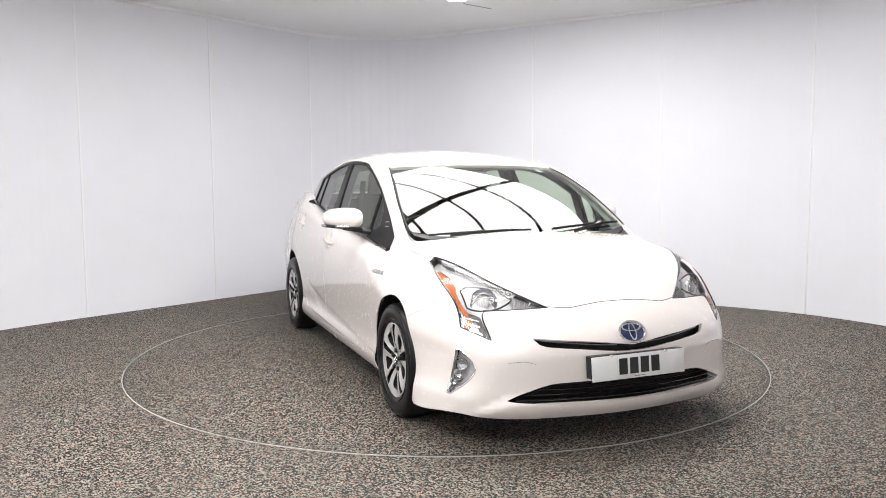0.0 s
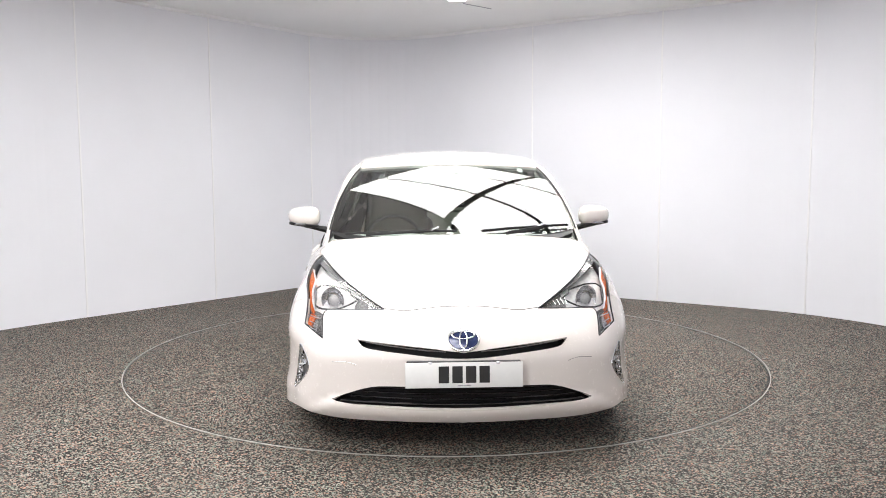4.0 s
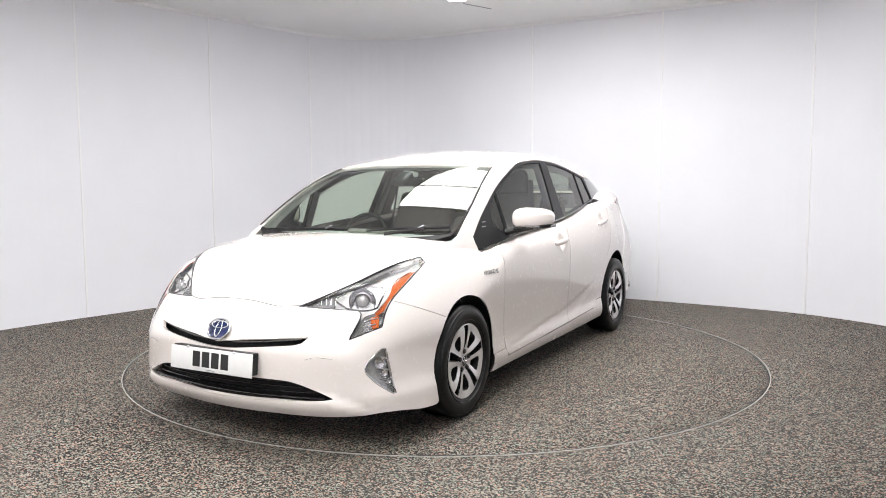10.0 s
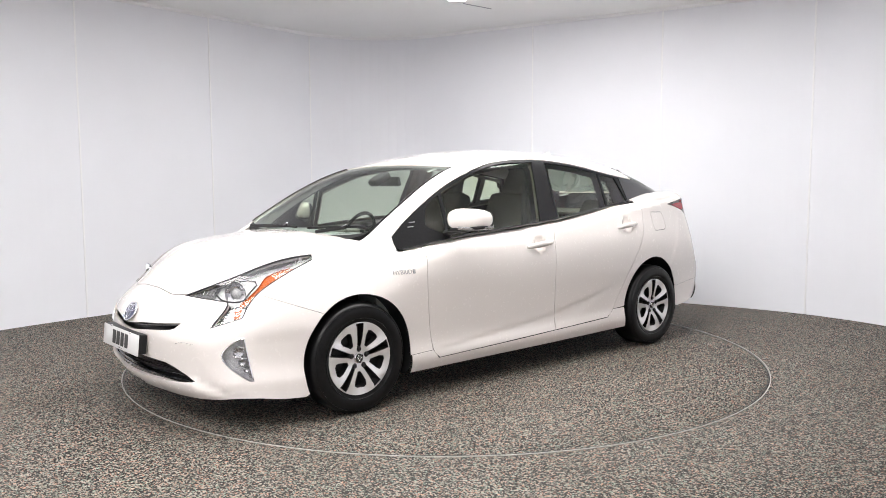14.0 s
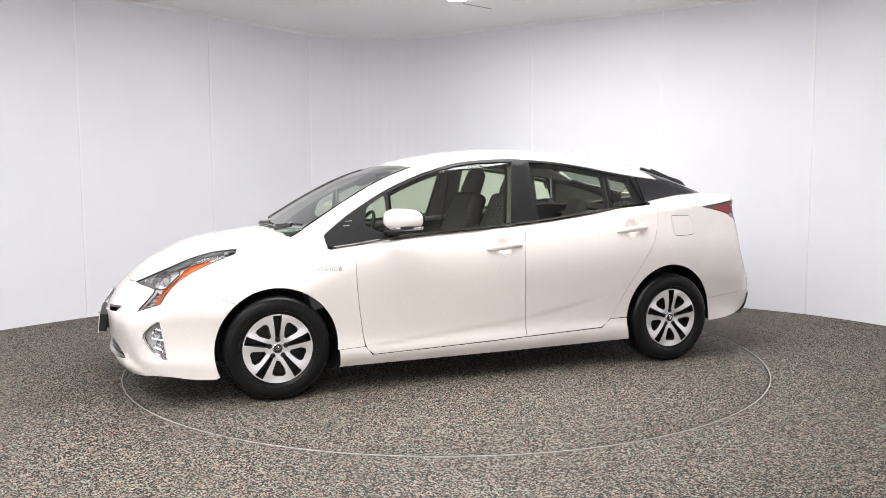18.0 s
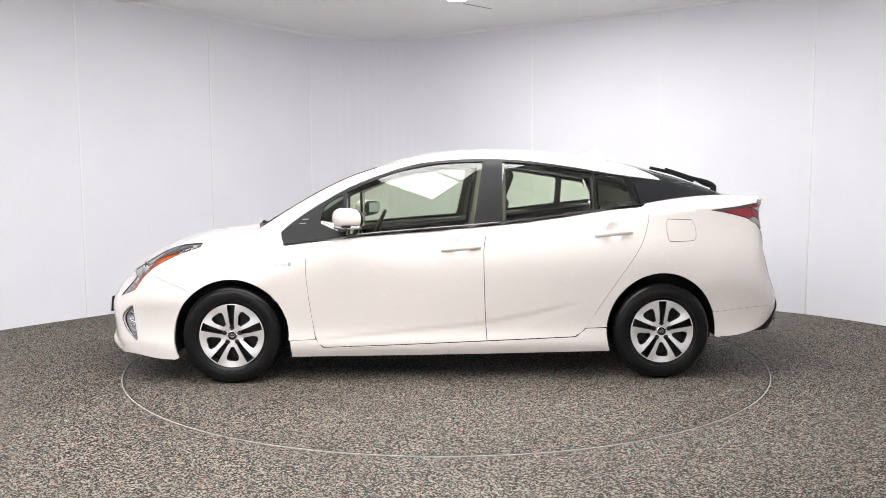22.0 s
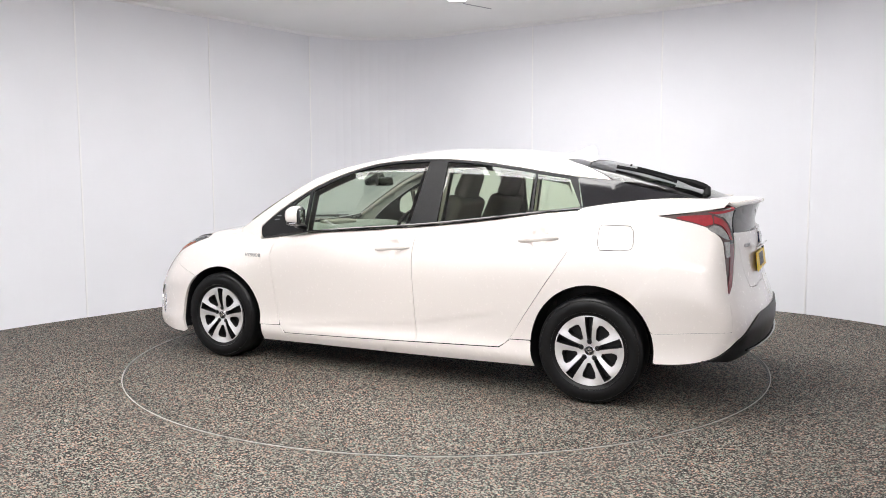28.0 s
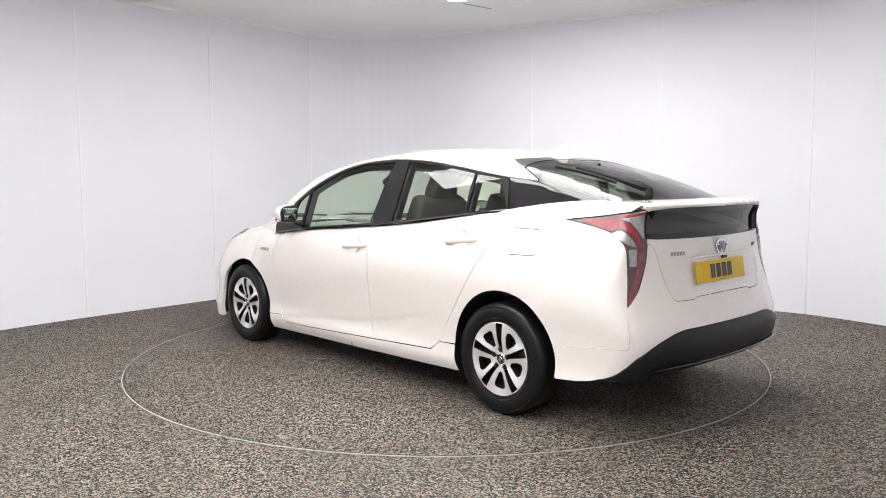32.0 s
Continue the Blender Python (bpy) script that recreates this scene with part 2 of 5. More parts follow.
TAIL = spline((0.15, 2.0), (0.22, 2.10), (0.32, 2.21), (0.42, 2.245), (0.52, 2.240), (0.62, 2.206), (0.72, 2.176), (0.82, 2.160), (0.92, 2.152), (1.02, 2.140), (1.08, 2.145), (1.12, 2.168), (1.14, 2.19), (1.2, 2.21))
LID = spline((2.3, 0.55), (2.17, 0.694), (2.1, 0.738), (2.0, 0.798), (1.85, 0.864), (1.7, 0.908), (1.5, 0.939), (1.3, 0.957), (1.15, 0.960), (1.0, 0.94), (0.6, 0.975), (0.0, 1.03), (-0.6, 1.076), (-1.25, 1.142), (-1.77, 1.172), (-2.0, 1.160), (-2.2, 1.142), (-2.3, 1.13))
CROWN = spline((2.3, 0.25), (2.1, 0.24), (1.85, 0.10), (1.6, 0.060), (1.2, 0.04), (0.9, 0.045), (-1.25, 0.045), (-1.77, 0.018), (-2.0, 0.012), (-2.3, 0.012))
LEAN = even(4, (1.3, 0.09), (1.0, 0.03), (0.5, 0.004), (0.0, 0.0), (-0.6, 0.005), (-1.0, 0.03), (-1.4, 0.085), (-1.8, 0.15), (-2.1, 0.22))


def BOW(x):
    t = np.clip((np.asarray(x, float) + 0.1) / 0.9, 0, 1)
    return 0.055 - 0.038 * t * t * t * (t * (6 * t - 15) + 10)


ROOF = even(7, (1.40, 0.87), (1.28, 0.945), (1.1, 1.050), (1.0, 1.107), (0.834, 1.203), (0.65, 1.293), (0.5, 1.358), (0.4, 1.390), (0.3, 1.417), (0.184, 1.442), (0.02, 1.464), (-0.19, 1.478), (-0.39, 1.480), (-0.6, 1.472), (-0.8, 1.456), (-0.96, 1.437), (-1.1, 1.415), (-1.28, 1.376), (-1.5, 1.320), (-1.75, 1.240), (-2.0, 1.150), (-2.1, 1.11))


CREASE = spline((1.1, 0.252), (0.976, 0.263), (0.83, 0.278), (0.512, 0.309), (0.157, 0.345), (-0.199, 0.378), (-0.378, 0.409), (-0.734, 0.479), (-0.95, 0.522))


def smax(a, b, k):
    h = np.maximum(k - np.abs(a - b), 0)
    return np.maximum(a, b) + h * h / (4 * k)


def lower(x, y, z):
    """Below zero inside the body under the windows."""
    ay = np.abs(y)
    low = np.clip((0.95 - z) / 0.40, 0, 1)
    low = low * low * (3 - 2 * low)
    skirt = np.clip((x - 1.55) / 0.25, 0, 1)
    side = ay - (0.018 * skirt * np.clip((0.45 - z) / 0.2, 0, 1) + WIDE(np.where(z < 0.26, z + (0.26 - z) * skirt, z)) - TAPER(x) * np.where(x < 0, 1 - 0.5 * low, 1))
    rise = np.clip((-0.15 - x) / 0.5, 0, 1)
    edge = np.clip((z - (0.935 - 0.094 * x)) / 0.016, -1, 1)
    side = side + 0.009 * rise * (edge * (1.5 - 0.5 * edge * edge) + 1)
    # fold along the doors, and the ramp that runs from the sill up to the rear arch
    fold = CREASE(x)
    ramp_z = np.where(x < -0.33, 0.235 + 0.46 * (-0.33 - x), 0.205 + 0.03 * np.clip((0.8 - x) / 1.13, 0, 1))
    ua, ub = np.clip((fold - z) / 0.038 + 0.25, 0, 1), np.clip((z - ramp_z) / 0.09, 0, 1)
    side = side + 0.004 * ua * ua * (3 - 2 * ua) * ub * ub * (3 - 2 * ub) * np.clip((1.0 - x) / 0.25, 0, 1) * np.clip((x + 1.05) / 0.15, 0, 1)
    # fold down the rear quarter
    fq = np.clip((1.50 + 0.62 * (z - 0.45) + x) / 0.03, -1, 1)
    side = side + 0.002 * (fq * (1.5 - 0.5 * fq * fq) - 1) * np.clip((-1.45 - x) / 0.1, 0, 1) * np.clip((z - 0.50) / 0.12, 0, 1) * np.clip((1.03 - z) / 0.08, 0, 1)
    lipline = 0.268 - 0.50 * np.maximum(ay - 0.59, 0)
    lip = np.clip((lipline - z) / 0.030, -1, 1)
    for cx, cz in ((-0.077, 0.846), (-1.046, 0.934)):
        side = side + 0.026 * np.maximum(1 - ((x - cx) ** 2 + (z - cz) ** 2) / 0.060 ** 2, 0) ** 1.3
    fr = x - (NOSE(z) - 0.30 * ay ** 2 - 0.25 * ay ** 6 + 0.012 * (lip * (1.5 - 0.5 * lip * lip) + 1) * np.clip((ay - 0.3) / 0.3, 0, 1))
    re = -x - (TAIL(z) - (0.205 - 0.065 * low) * ay ** 2 - 0.09 * low * ay ** 4)
    fwd = np.clip((x - 0.85) / 0.4, 0, 1)
    top = z - (LID(x) - CROWN(x) * (ay / 0.75) ** 2 - 6.0 * fwd * np.maximum(ay - 0.68, 0) ** 2)
    f = smax(side, fr, 0.03 + 0.09 * np.clip((z - 0.25) / 0.25, 0, 1))
    f = smax(f, re, 0.07 + 0.05 * low)
    return smax(f, top, np.where(x > 0, 0.09, 0.05))


def cabin(x, y, z):
    """Below zero inside the glasshouse."""
    ay = np.abs(y)
    side = ay - (0.80 - 0.37 * (z - 0.97) - 0.10 * (z - 1.15) ** 2 - LEAN(x))
    top = z - (ROOF(x) - BOW(x) * (ay / 0.62) ** 2.2)
    return smax(side, top, 0.06 - 0.042 * np.clip((x - 0.2) / 0.4, 0, 1))


def solve(f, o, d, far=2.2):
    lo, hi = np.zeros(len(o)), np.full(len(o), far)
    for _ in range(36):
        m = 0.5 * (lo + hi)
        p = o + d * m[:, None]
        inn = f(p[:, 0], p[:, 1], p[:, 2]) < 0
        lo, hi = np.where(inn, m, lo), np.where(inn, hi, m)
    return o + d * (0.5 * (lo + hi))[:, None]


def grad(f, p, e=1e-3):
    g = np.stack([f(*(p + e * v).T) - f(*(p - e * v).T) for v in np.eye(3)], 1)
    return g / np.maximum(np.linalg.norm(g, axis=1, keepdims=True), 1e-9)


END, AX, REACH = 1.5, 0.45, 0.75
CAX = 0.80


def body_point(q):
    """From the net over the body (run along it, angle up) to the surface."""
    phi, beta = q[:, 0], q[:, 1] / 0.7
    ang = np.where(phi > END, (phi - END) / REACH, np.where(phi < -END, (phi + END) / REACH, 0))
    o = np.stack([np.clip(phi, -END, END), 0 * phi, 0 * phi + AX], 1)
    d = np.stack([np.cos(beta) * np.sin(ang), np.cos(beta) * np.cos(ang), np.sin(beta)], 1)
    return solve(lower, o, d)


def body_net(p):
    x, y, z = p[:, 0], p[:, 1], p[:, 2]
    ex = np.where(np.abs(x) > END, x - np.sign(x) * END, 0)
    phi = np.where(np.abs(x) > END, np.sign(x) * END + REACH * np.arctan2(ex, np.maximum(y, 0)), x)
    return np.stack([phi, 0.7 * np.arctan2(z - AX, np.hypot(ex, y))], 1)


def cab_point(q):
    b = q[:, 1] / 0.7
    o = np.stack([q[:, 0], 0 * b, 0 * b + CAX], 1)
    return solve(cabin, o, np.stack([0 * b, np.sin(b), np.cos(b)], 1))


def cab_net(p):
    return np.stack([p[:, 0], 0.7 * np.arctan2(p[:, 1], p[:, 2] - CAX)], 1)


def top_point(q):
    o = np.stack([q[:, 0], q[:, 1], 0 * q[:, 0] + 0.5], 1)
    return solve(lower, o, np.tile([0, 0, 1.0], (len(o), 1)))


def top_net(p):
    return p[:, :2]


BODY, CAB, TOP = (lower, body_point, body_net), (cabin, cab_point, cab_net), (lower, top_point, top_net)


def S(f, *pts, smooth=True, step=0.02):
    """A run of side-view points (x, z) laid on the shell."""
    q = np.array(dense(pts, step, smooth))
    o = np.stack([q[:, 0], 0 * q[:, 0], q[:, 1]], 1)
    return solve(f, o, np.tile([0, 1.0, 0], (len(q), 1)))


def FR(*pts, back=False, smooth=True, step=0.02):
    """A run of front-view (or rear-view) points (y, z) laid on the body."""
    q = np.array(dense(pts, step, smooth))
    s = -1.0 if back else 1.0
    o = np.stack([0 * q[:, 0] + 1.2 * s, q[:, 0], q[:, 1]], 1)
    return solve(lower, o, np.tile([s, 0, 0], (len(q), 1)))


def T(f, *pts, smooth=True, step=0.02):
    """A run of top-view points (x, y) laid on the shell."""
    q = np.array(dense(pts, step, smooth))
    o = np.stack([q[:, 0], q[:, 1], 0 * q[:, 0] + 0.45], 1)
    return solve(f, o, np.tile([0, 0, 1.0], (len(q), 1)))


def loop(*runs):
    """Join runs of points into one outline, dropping doubles."""
    p = np.concatenate(runs)
    keep = [0]
    for i in range(1, len(p)):
        if np.linalg.norm(p[i] - p[keep[-1]]) > 0.004:
            keep.append(i)
    if np.linalg.norm(p[keep[-1]] - p[0]) < 0.004:
        keep.pop()
    return p[keep]


def inset(poly, d):
    """Move a flat outline inwards by d."""
    nxt, prv = np.roll(poly, -1, 0), np.roll(poly, 1, 0)
    area = 0.5 * np.sum(poly[:, 0] * nxt[:, 1] - nxt[:, 0] * poly[:, 1])
    t = nxt - prv
    t = t / np.maximum(np.linalg.norm(t, axis=1, keepdims=True), 1e-9)
    n = np.stack([-t[:, 1], t[:, 0]], 1) * (1 if area > 0 else -1)
    return poly + n * d


def skin(dom, outline, holes=(), step=0.035, gap=0.0022, depth=0.02, sink=0.0, whole=False):
    """A panel of the shell inside an outline, with turned-in edges. whole: it crosses the middle line."""
    f, point, net = dom
    on = net(outline)
    mid = np.abs(outline[:, 1]) < 2e-3
    o2 = inset(on, gap)
    if whole:
        o2[mid] = on[mid]
    h2 = [inset(net(h), -gap) for h in holes]
    v2, fa = triangulate(o2, h2, step)
    p = point(v2)
    if whole:
        p[np.abs(p[:, 1]) < 2e-3, 1] = 0.0
    n = grad(f, p)
    if whole:
        c = np.abs(p[:, 1]) < 1e-6
        n[c, 1] = 0
    # outward winding
    fn = np.cross(p[fa[:, 1]] - p[fa[:, 0]], p[fa[:, 2]] - p[fa[:, 0]])
    flip = (fn * n[fa[:, 0]]).sum(1) < 0
    fa[flip] = fa[flip][:, ::-1]
    p = p - n * sink
    verts, norms, faces = list(p), list(n), [tuple(t) for t in fa]
    if depth:
        count = {}
        for t in fa:
            for a, b in ((t[0], t[1]), (t[1], t[2]), (t[2], t[0])):
                count[(a, b)] = count.get((a, b), 0) + 1
        for a, b in [e for e in count if (e[1], e[0]) not in count]:
            if whole and abs(p[a][1]) < 1e-6 and abs(p[b][1]) < 1e-6:
                continue
            k = len(verts)
            e = p[b] - p[a]
            w = np.cross(e, n[a])
            w = w / max(np.linalg.norm(w), 1e-9)
            verts += [p[a], p[b], p[b] - n[b] * depth, p[a] - n[a] * depth]
            norms += [w] * 4
            faces.append((k + 1, k, k + 3, k + 2))
    verts, norms = np.array(verts), np.array(norms)
    if whole:
        k = len(verts)
        mv, mn = verts * [1, -1, 1], norms * [1, -1, 1]
        verts, norms = np.concatenate([verts, mv]), np.concatenate([norms, mn])
        faces = faces + [tuple(i + k for i in reversed(t)) for t in faces]
    return verts, faces, norms


def other(sk):
    v, f, n = sk
    return v * [1, -1, 1], [tuple(reversed(t)) for t in f], n * [1, -1, 1]


def panel(name, sk, mat, parent, label=""):
    v, f, n = sk
    return put(name, mesh_of(name, v, f, mat, True, n), parent, None, label)


def both(name, sk, mat, parents, label=""):
    """The panel on the left side and its twin on the right."""
    pl, pr = parents if isinstance(parents, tuple) else (parents, parents)
    return panel(name, sk, mat, pl, label), panel(name, other(sk), mat, pr, label)


# ---- the booth ----
WALK_ROUND = [(-1.587, 3.602), (-1.14, 3.86), (-0.70, 3.92), (-0.25, 3.80), (0.30, 3.48), (0.971, 3.064), (2.197, 2.318), (3.0, 1.80), (3.50, 1.33), (3.88, 0.65), (4.15, -0.5), (4.2, -3.2), (3.7, -5.4),
              (2.2, -6.9), (0.0, -7.4), (-2.2, -7.0), (-4.2, -5.4), (-5.0, -3.2), (-4.85, -0.7), (-3.80, 0.85), (-3.336, 1.464), (-2.448, 2.539)]
SEAMS = [(-3.336, 1.464), (-2.448, 2.539), (-1.587, 3.602), (0.971, 3.064), (2.197, 2.318), (3.385, 1.481), (4.17, -1.6), (4.05, -4.4), (1.2, -7.2), (-3.1, -6.4), (-5.0, -3.2), (-4.6, -0.2)]


def build_booth():
    ring = np.array(dense(WALK_ROUND + [WALK_ROUND[0]], 0.12))[:-1]
    # inward normals
    t = np.roll(ring, -1, 0) - np.roll(ring, 1, 0)
    t /= np.linalg.norm(t, axis=1, keepdims=True)
    nrm = np.stack([t[:, 1], -t[:, 0]], 1)
    if ((np.array([0, -1.5]) - ring[0]) @ nrm[0]) < 0:
        nrm = -nrm
    n = len(ring)
    cut = sorted(int(np.argmin(np.linalg.norm(ring - np.array(s), axis=1))) for s in SEAMS)
    wall = tagged(new("wall_round"), "smooth white curved booth wall of tall sheets", "wall", kind="structure")
    for a, b in zip(cut, cut[1:] + [cut[0] + n]):
        idx = [i % n for i in range(a, b + 1)]
        v, f = [], []
        m = len(idx)
        for off in (0.0, -0.03):
            for z in (0.0, CEIL):
                for k, i in enumerate(idx):
                    p = ring[i] + nrm[i] * off
                    if k == 0:
                        p = p + t[i] * 0.003
                    if k == m - 1:
                        p = p - t[i] * 0.003
                    v.append((p[0], p[1], z))
        for k in range(m - 1):
            f.append((k, k + 1, m + k + 1, m + k))
            f.append((2 * m + k + 1, 2 * m + k, 3 * m + k, 3 * m + k + 1))
        f += [(0, m, 3 * m, 2 * m), (m - 1, 3 * m - 1, 4 * m - 1, 2 * m - 1)]
        put("wall_sheet", mesh_of("wall_sheet", v, f, WALL, False), wall)
    # joint strips over the seams
    for i in cut:
        bm = box_bm(0.016, 0.005, CEIL - 0.01, 0.002, 2)
        ang = math.degrees(math.atan2(t[i][1], t[i][0]))
        p = ring[i] + nrm[i] * 0.0035
        part("joint_strip", bm, TRIM, wall, "", pose(p[0], p[1], CEIL / 2, 0, 0, ang))
    # bead where wall and ceiling meet
    bm = bmesh.new()
    prof = [(0.0, -0.028), (0.010, -0.026), (0.022, -0.012), (0.026, 0.0)]
    rings = []
    for i in range(n):
        rings.append([bm.verts.new((*(ring[i] + nrm[i] * o), CEIL + z)) for o, z in prof])
    for i in range(n):
        a, b = rings[i], rings[(i + 1) % n]
        for k in range(len(prof) - 1):
            bm.faces.new((a[k], b[k], b[k + 1], a[k + 1]))
    tagged(part("trim_ceiling", bm, TRIM, None), "thin white bead along the ceiling edge", "trim", kind="structure")
    # ceiling
    outer = ring - nrm * 0.03
    v = [(*p, CEIL) for p in outer] + [(*p, CEIL + 0.05) for p in outer]
    f = [tuple(range(n)), tuple(range(2 * n - 1, n - 1, -1))] + [(i, (i + 1) % n, n + (i + 1) % n, n + i) for i in range(n)]
    tagged(put("ceiling", mesh_of("ceiling", v, f, CEILING, False)), "plain white ceiling over the booth", "ceiling", kind="structure")
    # floor with a round hole for the table
    R = 2.228
    k = 160
    hole = np.array([(R * math.cos(2 * math.pi * i / k), R * math.sin(2 * math.pi * i / k)) for i in range(k)])
    v2, fa = triangulate(outer, [hole], 0.6)
    v = [(p[0], p[1], 0.0) for p in v2]
    fl = mesh_of("floor", v, [t3 for t3 in fa], FLOOR, False)
    tagged(put("floor", fl), "dark speckled crumb-rubber floor", "floor", kind="structure")
    sub = mesh_of("floor_base", [(-6, -8.5, -0.02), (6, -8.5, -0.02), (6, 5, -0.02), (-6, 5, -0.02)], [(0, 1, 2, 3)], BLACK, False)
    tagged(put("floor_base", sub), "dark base under the floor", "floor", kind="structure")
    bm = lathe_bm([(R, -0.01), (R, 0.0035), (R + 0.0055, 0.0035), (R + 0.0055, -0.01)], k, "z")
    tagged(part("trim_ring", bm, RING, None), "thin pale ring set in the floor round the turntable", "trim", kind="structure")


build_booth()


def build_table():
    R = 2.222
    k = 160
    bm = lathe_bm([(0.02, 0.0), (0.8, 0.0), (1.6, 0.0), (R - 0.004, 0.0), (R, -0.003), (R, -0.015)], k, "z")
    bmesh.ops.holes_fill(bm, edges=[e for e in bm.edges if e.is_boundary and all(v.co.xy.length < 0.05 for v in e.verts)])
    ob = part("turntable", bm, FLOOR, None)
    tagged(ob, "round turntable covered in dark speckled crumb rubber", "turntable")
    rim = lathe_bm([(R - 0.009, 0.0012), (R - 0.004, 0.0012)], k, "z")
    part("rim_line", rim, DARKMETAL, ob, "thin dark edge line")
    return ob


table_ob = build_table()


# ---- light panels in the ceiling ----
def build_lights():
    """Flat light panels, 1.2 by 0.6 m, in columns parted by dark bars and in line with the walls; the camera-side rows
    are added fill.
    """
    w, v = Vector((0.829, -0.559, 0)), Vector((0.559, 0.829, 0))
    rot = math.degrees(math.atan2(w.y, w.x))
    z = CEIL - 0.012
    rows = [1.18 - 0.56 * i for i in range(7)]
    field = [(-0.42, b, 1.20) for b in rows[:3]] + [(0.975, b, 1.50) for b in rows] + [(-0.42, rows[-1], 1.20), (-1.64, rows[-1], 1.20)]
    # camera-side rows are unseen, added to brighten the walls and car sides
    field += [(-0.44 + 1.25 * i, b, 1.20) for b in (-4.1, -4.7, -5.3) for i in range(4) if (i, b) != (3, -4.1)]
    for a, b, wide in field:
        c = w * a + v * b
        lamp = tagged(new("ceiling_light"), "flat oblong white ceiling light panel, lit, in a thin dark frame", "light panel", "ceiling light panels")
        lamp.matrix_basis = pose(c.x, c.y, z, 0, 0, rot)
        part("diffuser", box_bm(wide - 0.03, 0.530, 0.008, 0.002, 1), TUBE, lamp, "glowing white diffuser")
        for sx, sy, px, py in ((wide, 0.014, 0, 0.272), (wide, 0.014, 0, -0.272), (0.014, 0.53, wide / 2 - 0.008, 0), (0.014, 0.53, 0.008 - wide / 2, 0)):
            part("frame_bar", box_bm(sx, sy, 0.016, 0.002, 1), DARKMETAL, lamp, "", Matrix.Translation((px, py, 0)), False)
    bar = box_bm(0.030, 1.7, 0.03, 0.003, 1)
    c = w * 0.203 + v * 0.62
    tagged(part("ceiling_bar", bar, DARKMETAL, None, "", pose(c.x, c.y, CEIL - 0.015, 0, 0, rot), False), "dark bar fixed to the ceiling between light panels", "ceiling bar")
    tagged(part("trim_seam", box_bm(0.38, 0.010, 0.006, 0.001, 1), GREYBAR, None, "", pose(0.325, 2.175, CEIL - 0.003, 0, 0, 40.7), False), "thin grey seam strip on the ceiling", "trim", kind="structure")

    down = tagged(new("downlight"), "small round lit ceiling downlight in a white rim", "downlight")
    down.matrix_basis = pose(0.12, 1.865, CEIL)
    part("lamp_disc", lathe_bm([(0.001, -0.006), (0.06, -0.006), (0.088, -0.004), (0.090, 0.0)], 32, "z"), TUBE, down, "glowing round lamp disc")
    part("rim", lathe_bm([(0.090, 0.0), (0.091, -0.009), (0.102, -0.007), (0.106, 0.0)], 32, "z"), TRIM, down)


build_lights()


# ---- the car ----
car = tagged(new("car"), "white five-door hybrid hatchback with black lower bumper, standing on the turntable", "car")

BELT = [(1.003, 0.868), (0.892, 0.881), (0.63, 0.917), (0.27, 0.949), (-0.255, 0.988), (-0.62, 1.026), (-0.975, 1.068), (-1.257, 1.096), (-1.6, 1.135), (-1.77, 1.156)]
DLO = [(1.052, 0.945), (0.94, 1.033), (0.824, 1.108), (0.689, 1.186), (0.60, 1.230), (0.51, 1.268), (0.40, 1.308), (0.28, 1.346), (0.148, 1.376), (-0.034, 1.394), (-0.276, 1.400), (-0.558, 1.381), (-0.809, 1.346), (-0.954, 1.321), (-1.179, 1.286), (-1.40, 1.262)]
belt_z = spline(*BELT)
dlo_z = spline(*DLO)
B_SEAM = [(-0.241, 0.255), (-0.227, 0.523), (-0.220, 0.771), (-0.227, 0.877), (-0.255, 0.985)]
A_SEAM = [(0.783, 0.223), (0.833, 0.284), (0.871, 0.519), (0.888, 0.734), (0.871, 0.882)]
R_SEAM = [(-0.80, 0.275), (-0.868, 0.328), (-0.971, 0.489), (-1.09, 0.666), (-1.208, 0.841), (-1.258, 0.964), (-1.274, 1.033), (-1.250, 1.092)]
WF, WR, WZ = 1.353, -1.353, 0.305
ARCH = 0.352


TALL = {WF: 0.348, WR: 0.368}


def arch(cx, a0, a1, n=30):
    """The wheel opening's edge, by angle from forward over the top."""
    q = []
    for i in range(n + 1):
        a = radians(a0 + (a1 - a0) * i / n)
        q.append((cx + ARCH * math.cos(a), WZ + 0.003 + (TALL[cx] if a < math.pi and a > 0 else ARCH) * math.sin(a)))
    o = np.array([(x, 0, z) for x, z in q])
    return solve(lower, o, np.tile([0, 1.0, 0], (len(o), 1)))


def rev(a):
    return a[::-1]


# lamp outline
LAMP_TOP = [(2.105, 0.358), (2.04, 0.425), (1.96, 0.502), (1.87, 0.578), (1.77, 0.640), (1.66, 0.685), (1.555, 0.712)]
LAMP_OUT = [(1.565, 0.850), (1.625, 0.830), (1.714, 0.797), (1.817, 0.747), (1.89, 0.696), (1.944, 0.637), (1.978, 0.583)]
LAMP_PRONG = [(0.648, 0.535), (0.653, 0.580), (0.656, 0.625), (0.640, 0.652), (0.59, 0.657), (0.47, 0.663), (0.36, 0.670)]
SEAM_FRONT = [(0.0, 0.688), (0.10, 0.686), (0.20, 0.675), (0.26, 0.668), (0.32, 0.670), (0.358, 0.673)]
HOOD_EDGE = [(1.555, 0.715), (1.45, 0.738), (1.33, 0.748), (1.22, 0.742)]

lamp_top = T(lower, *LAMP_TOP)
lamp_out = S(lower, *LAMP_OUT)
lamp_prong = FR(*LAMP_PRONG)
lamp_loop = loop(lamp_top, lamp_out, lamp_prong)

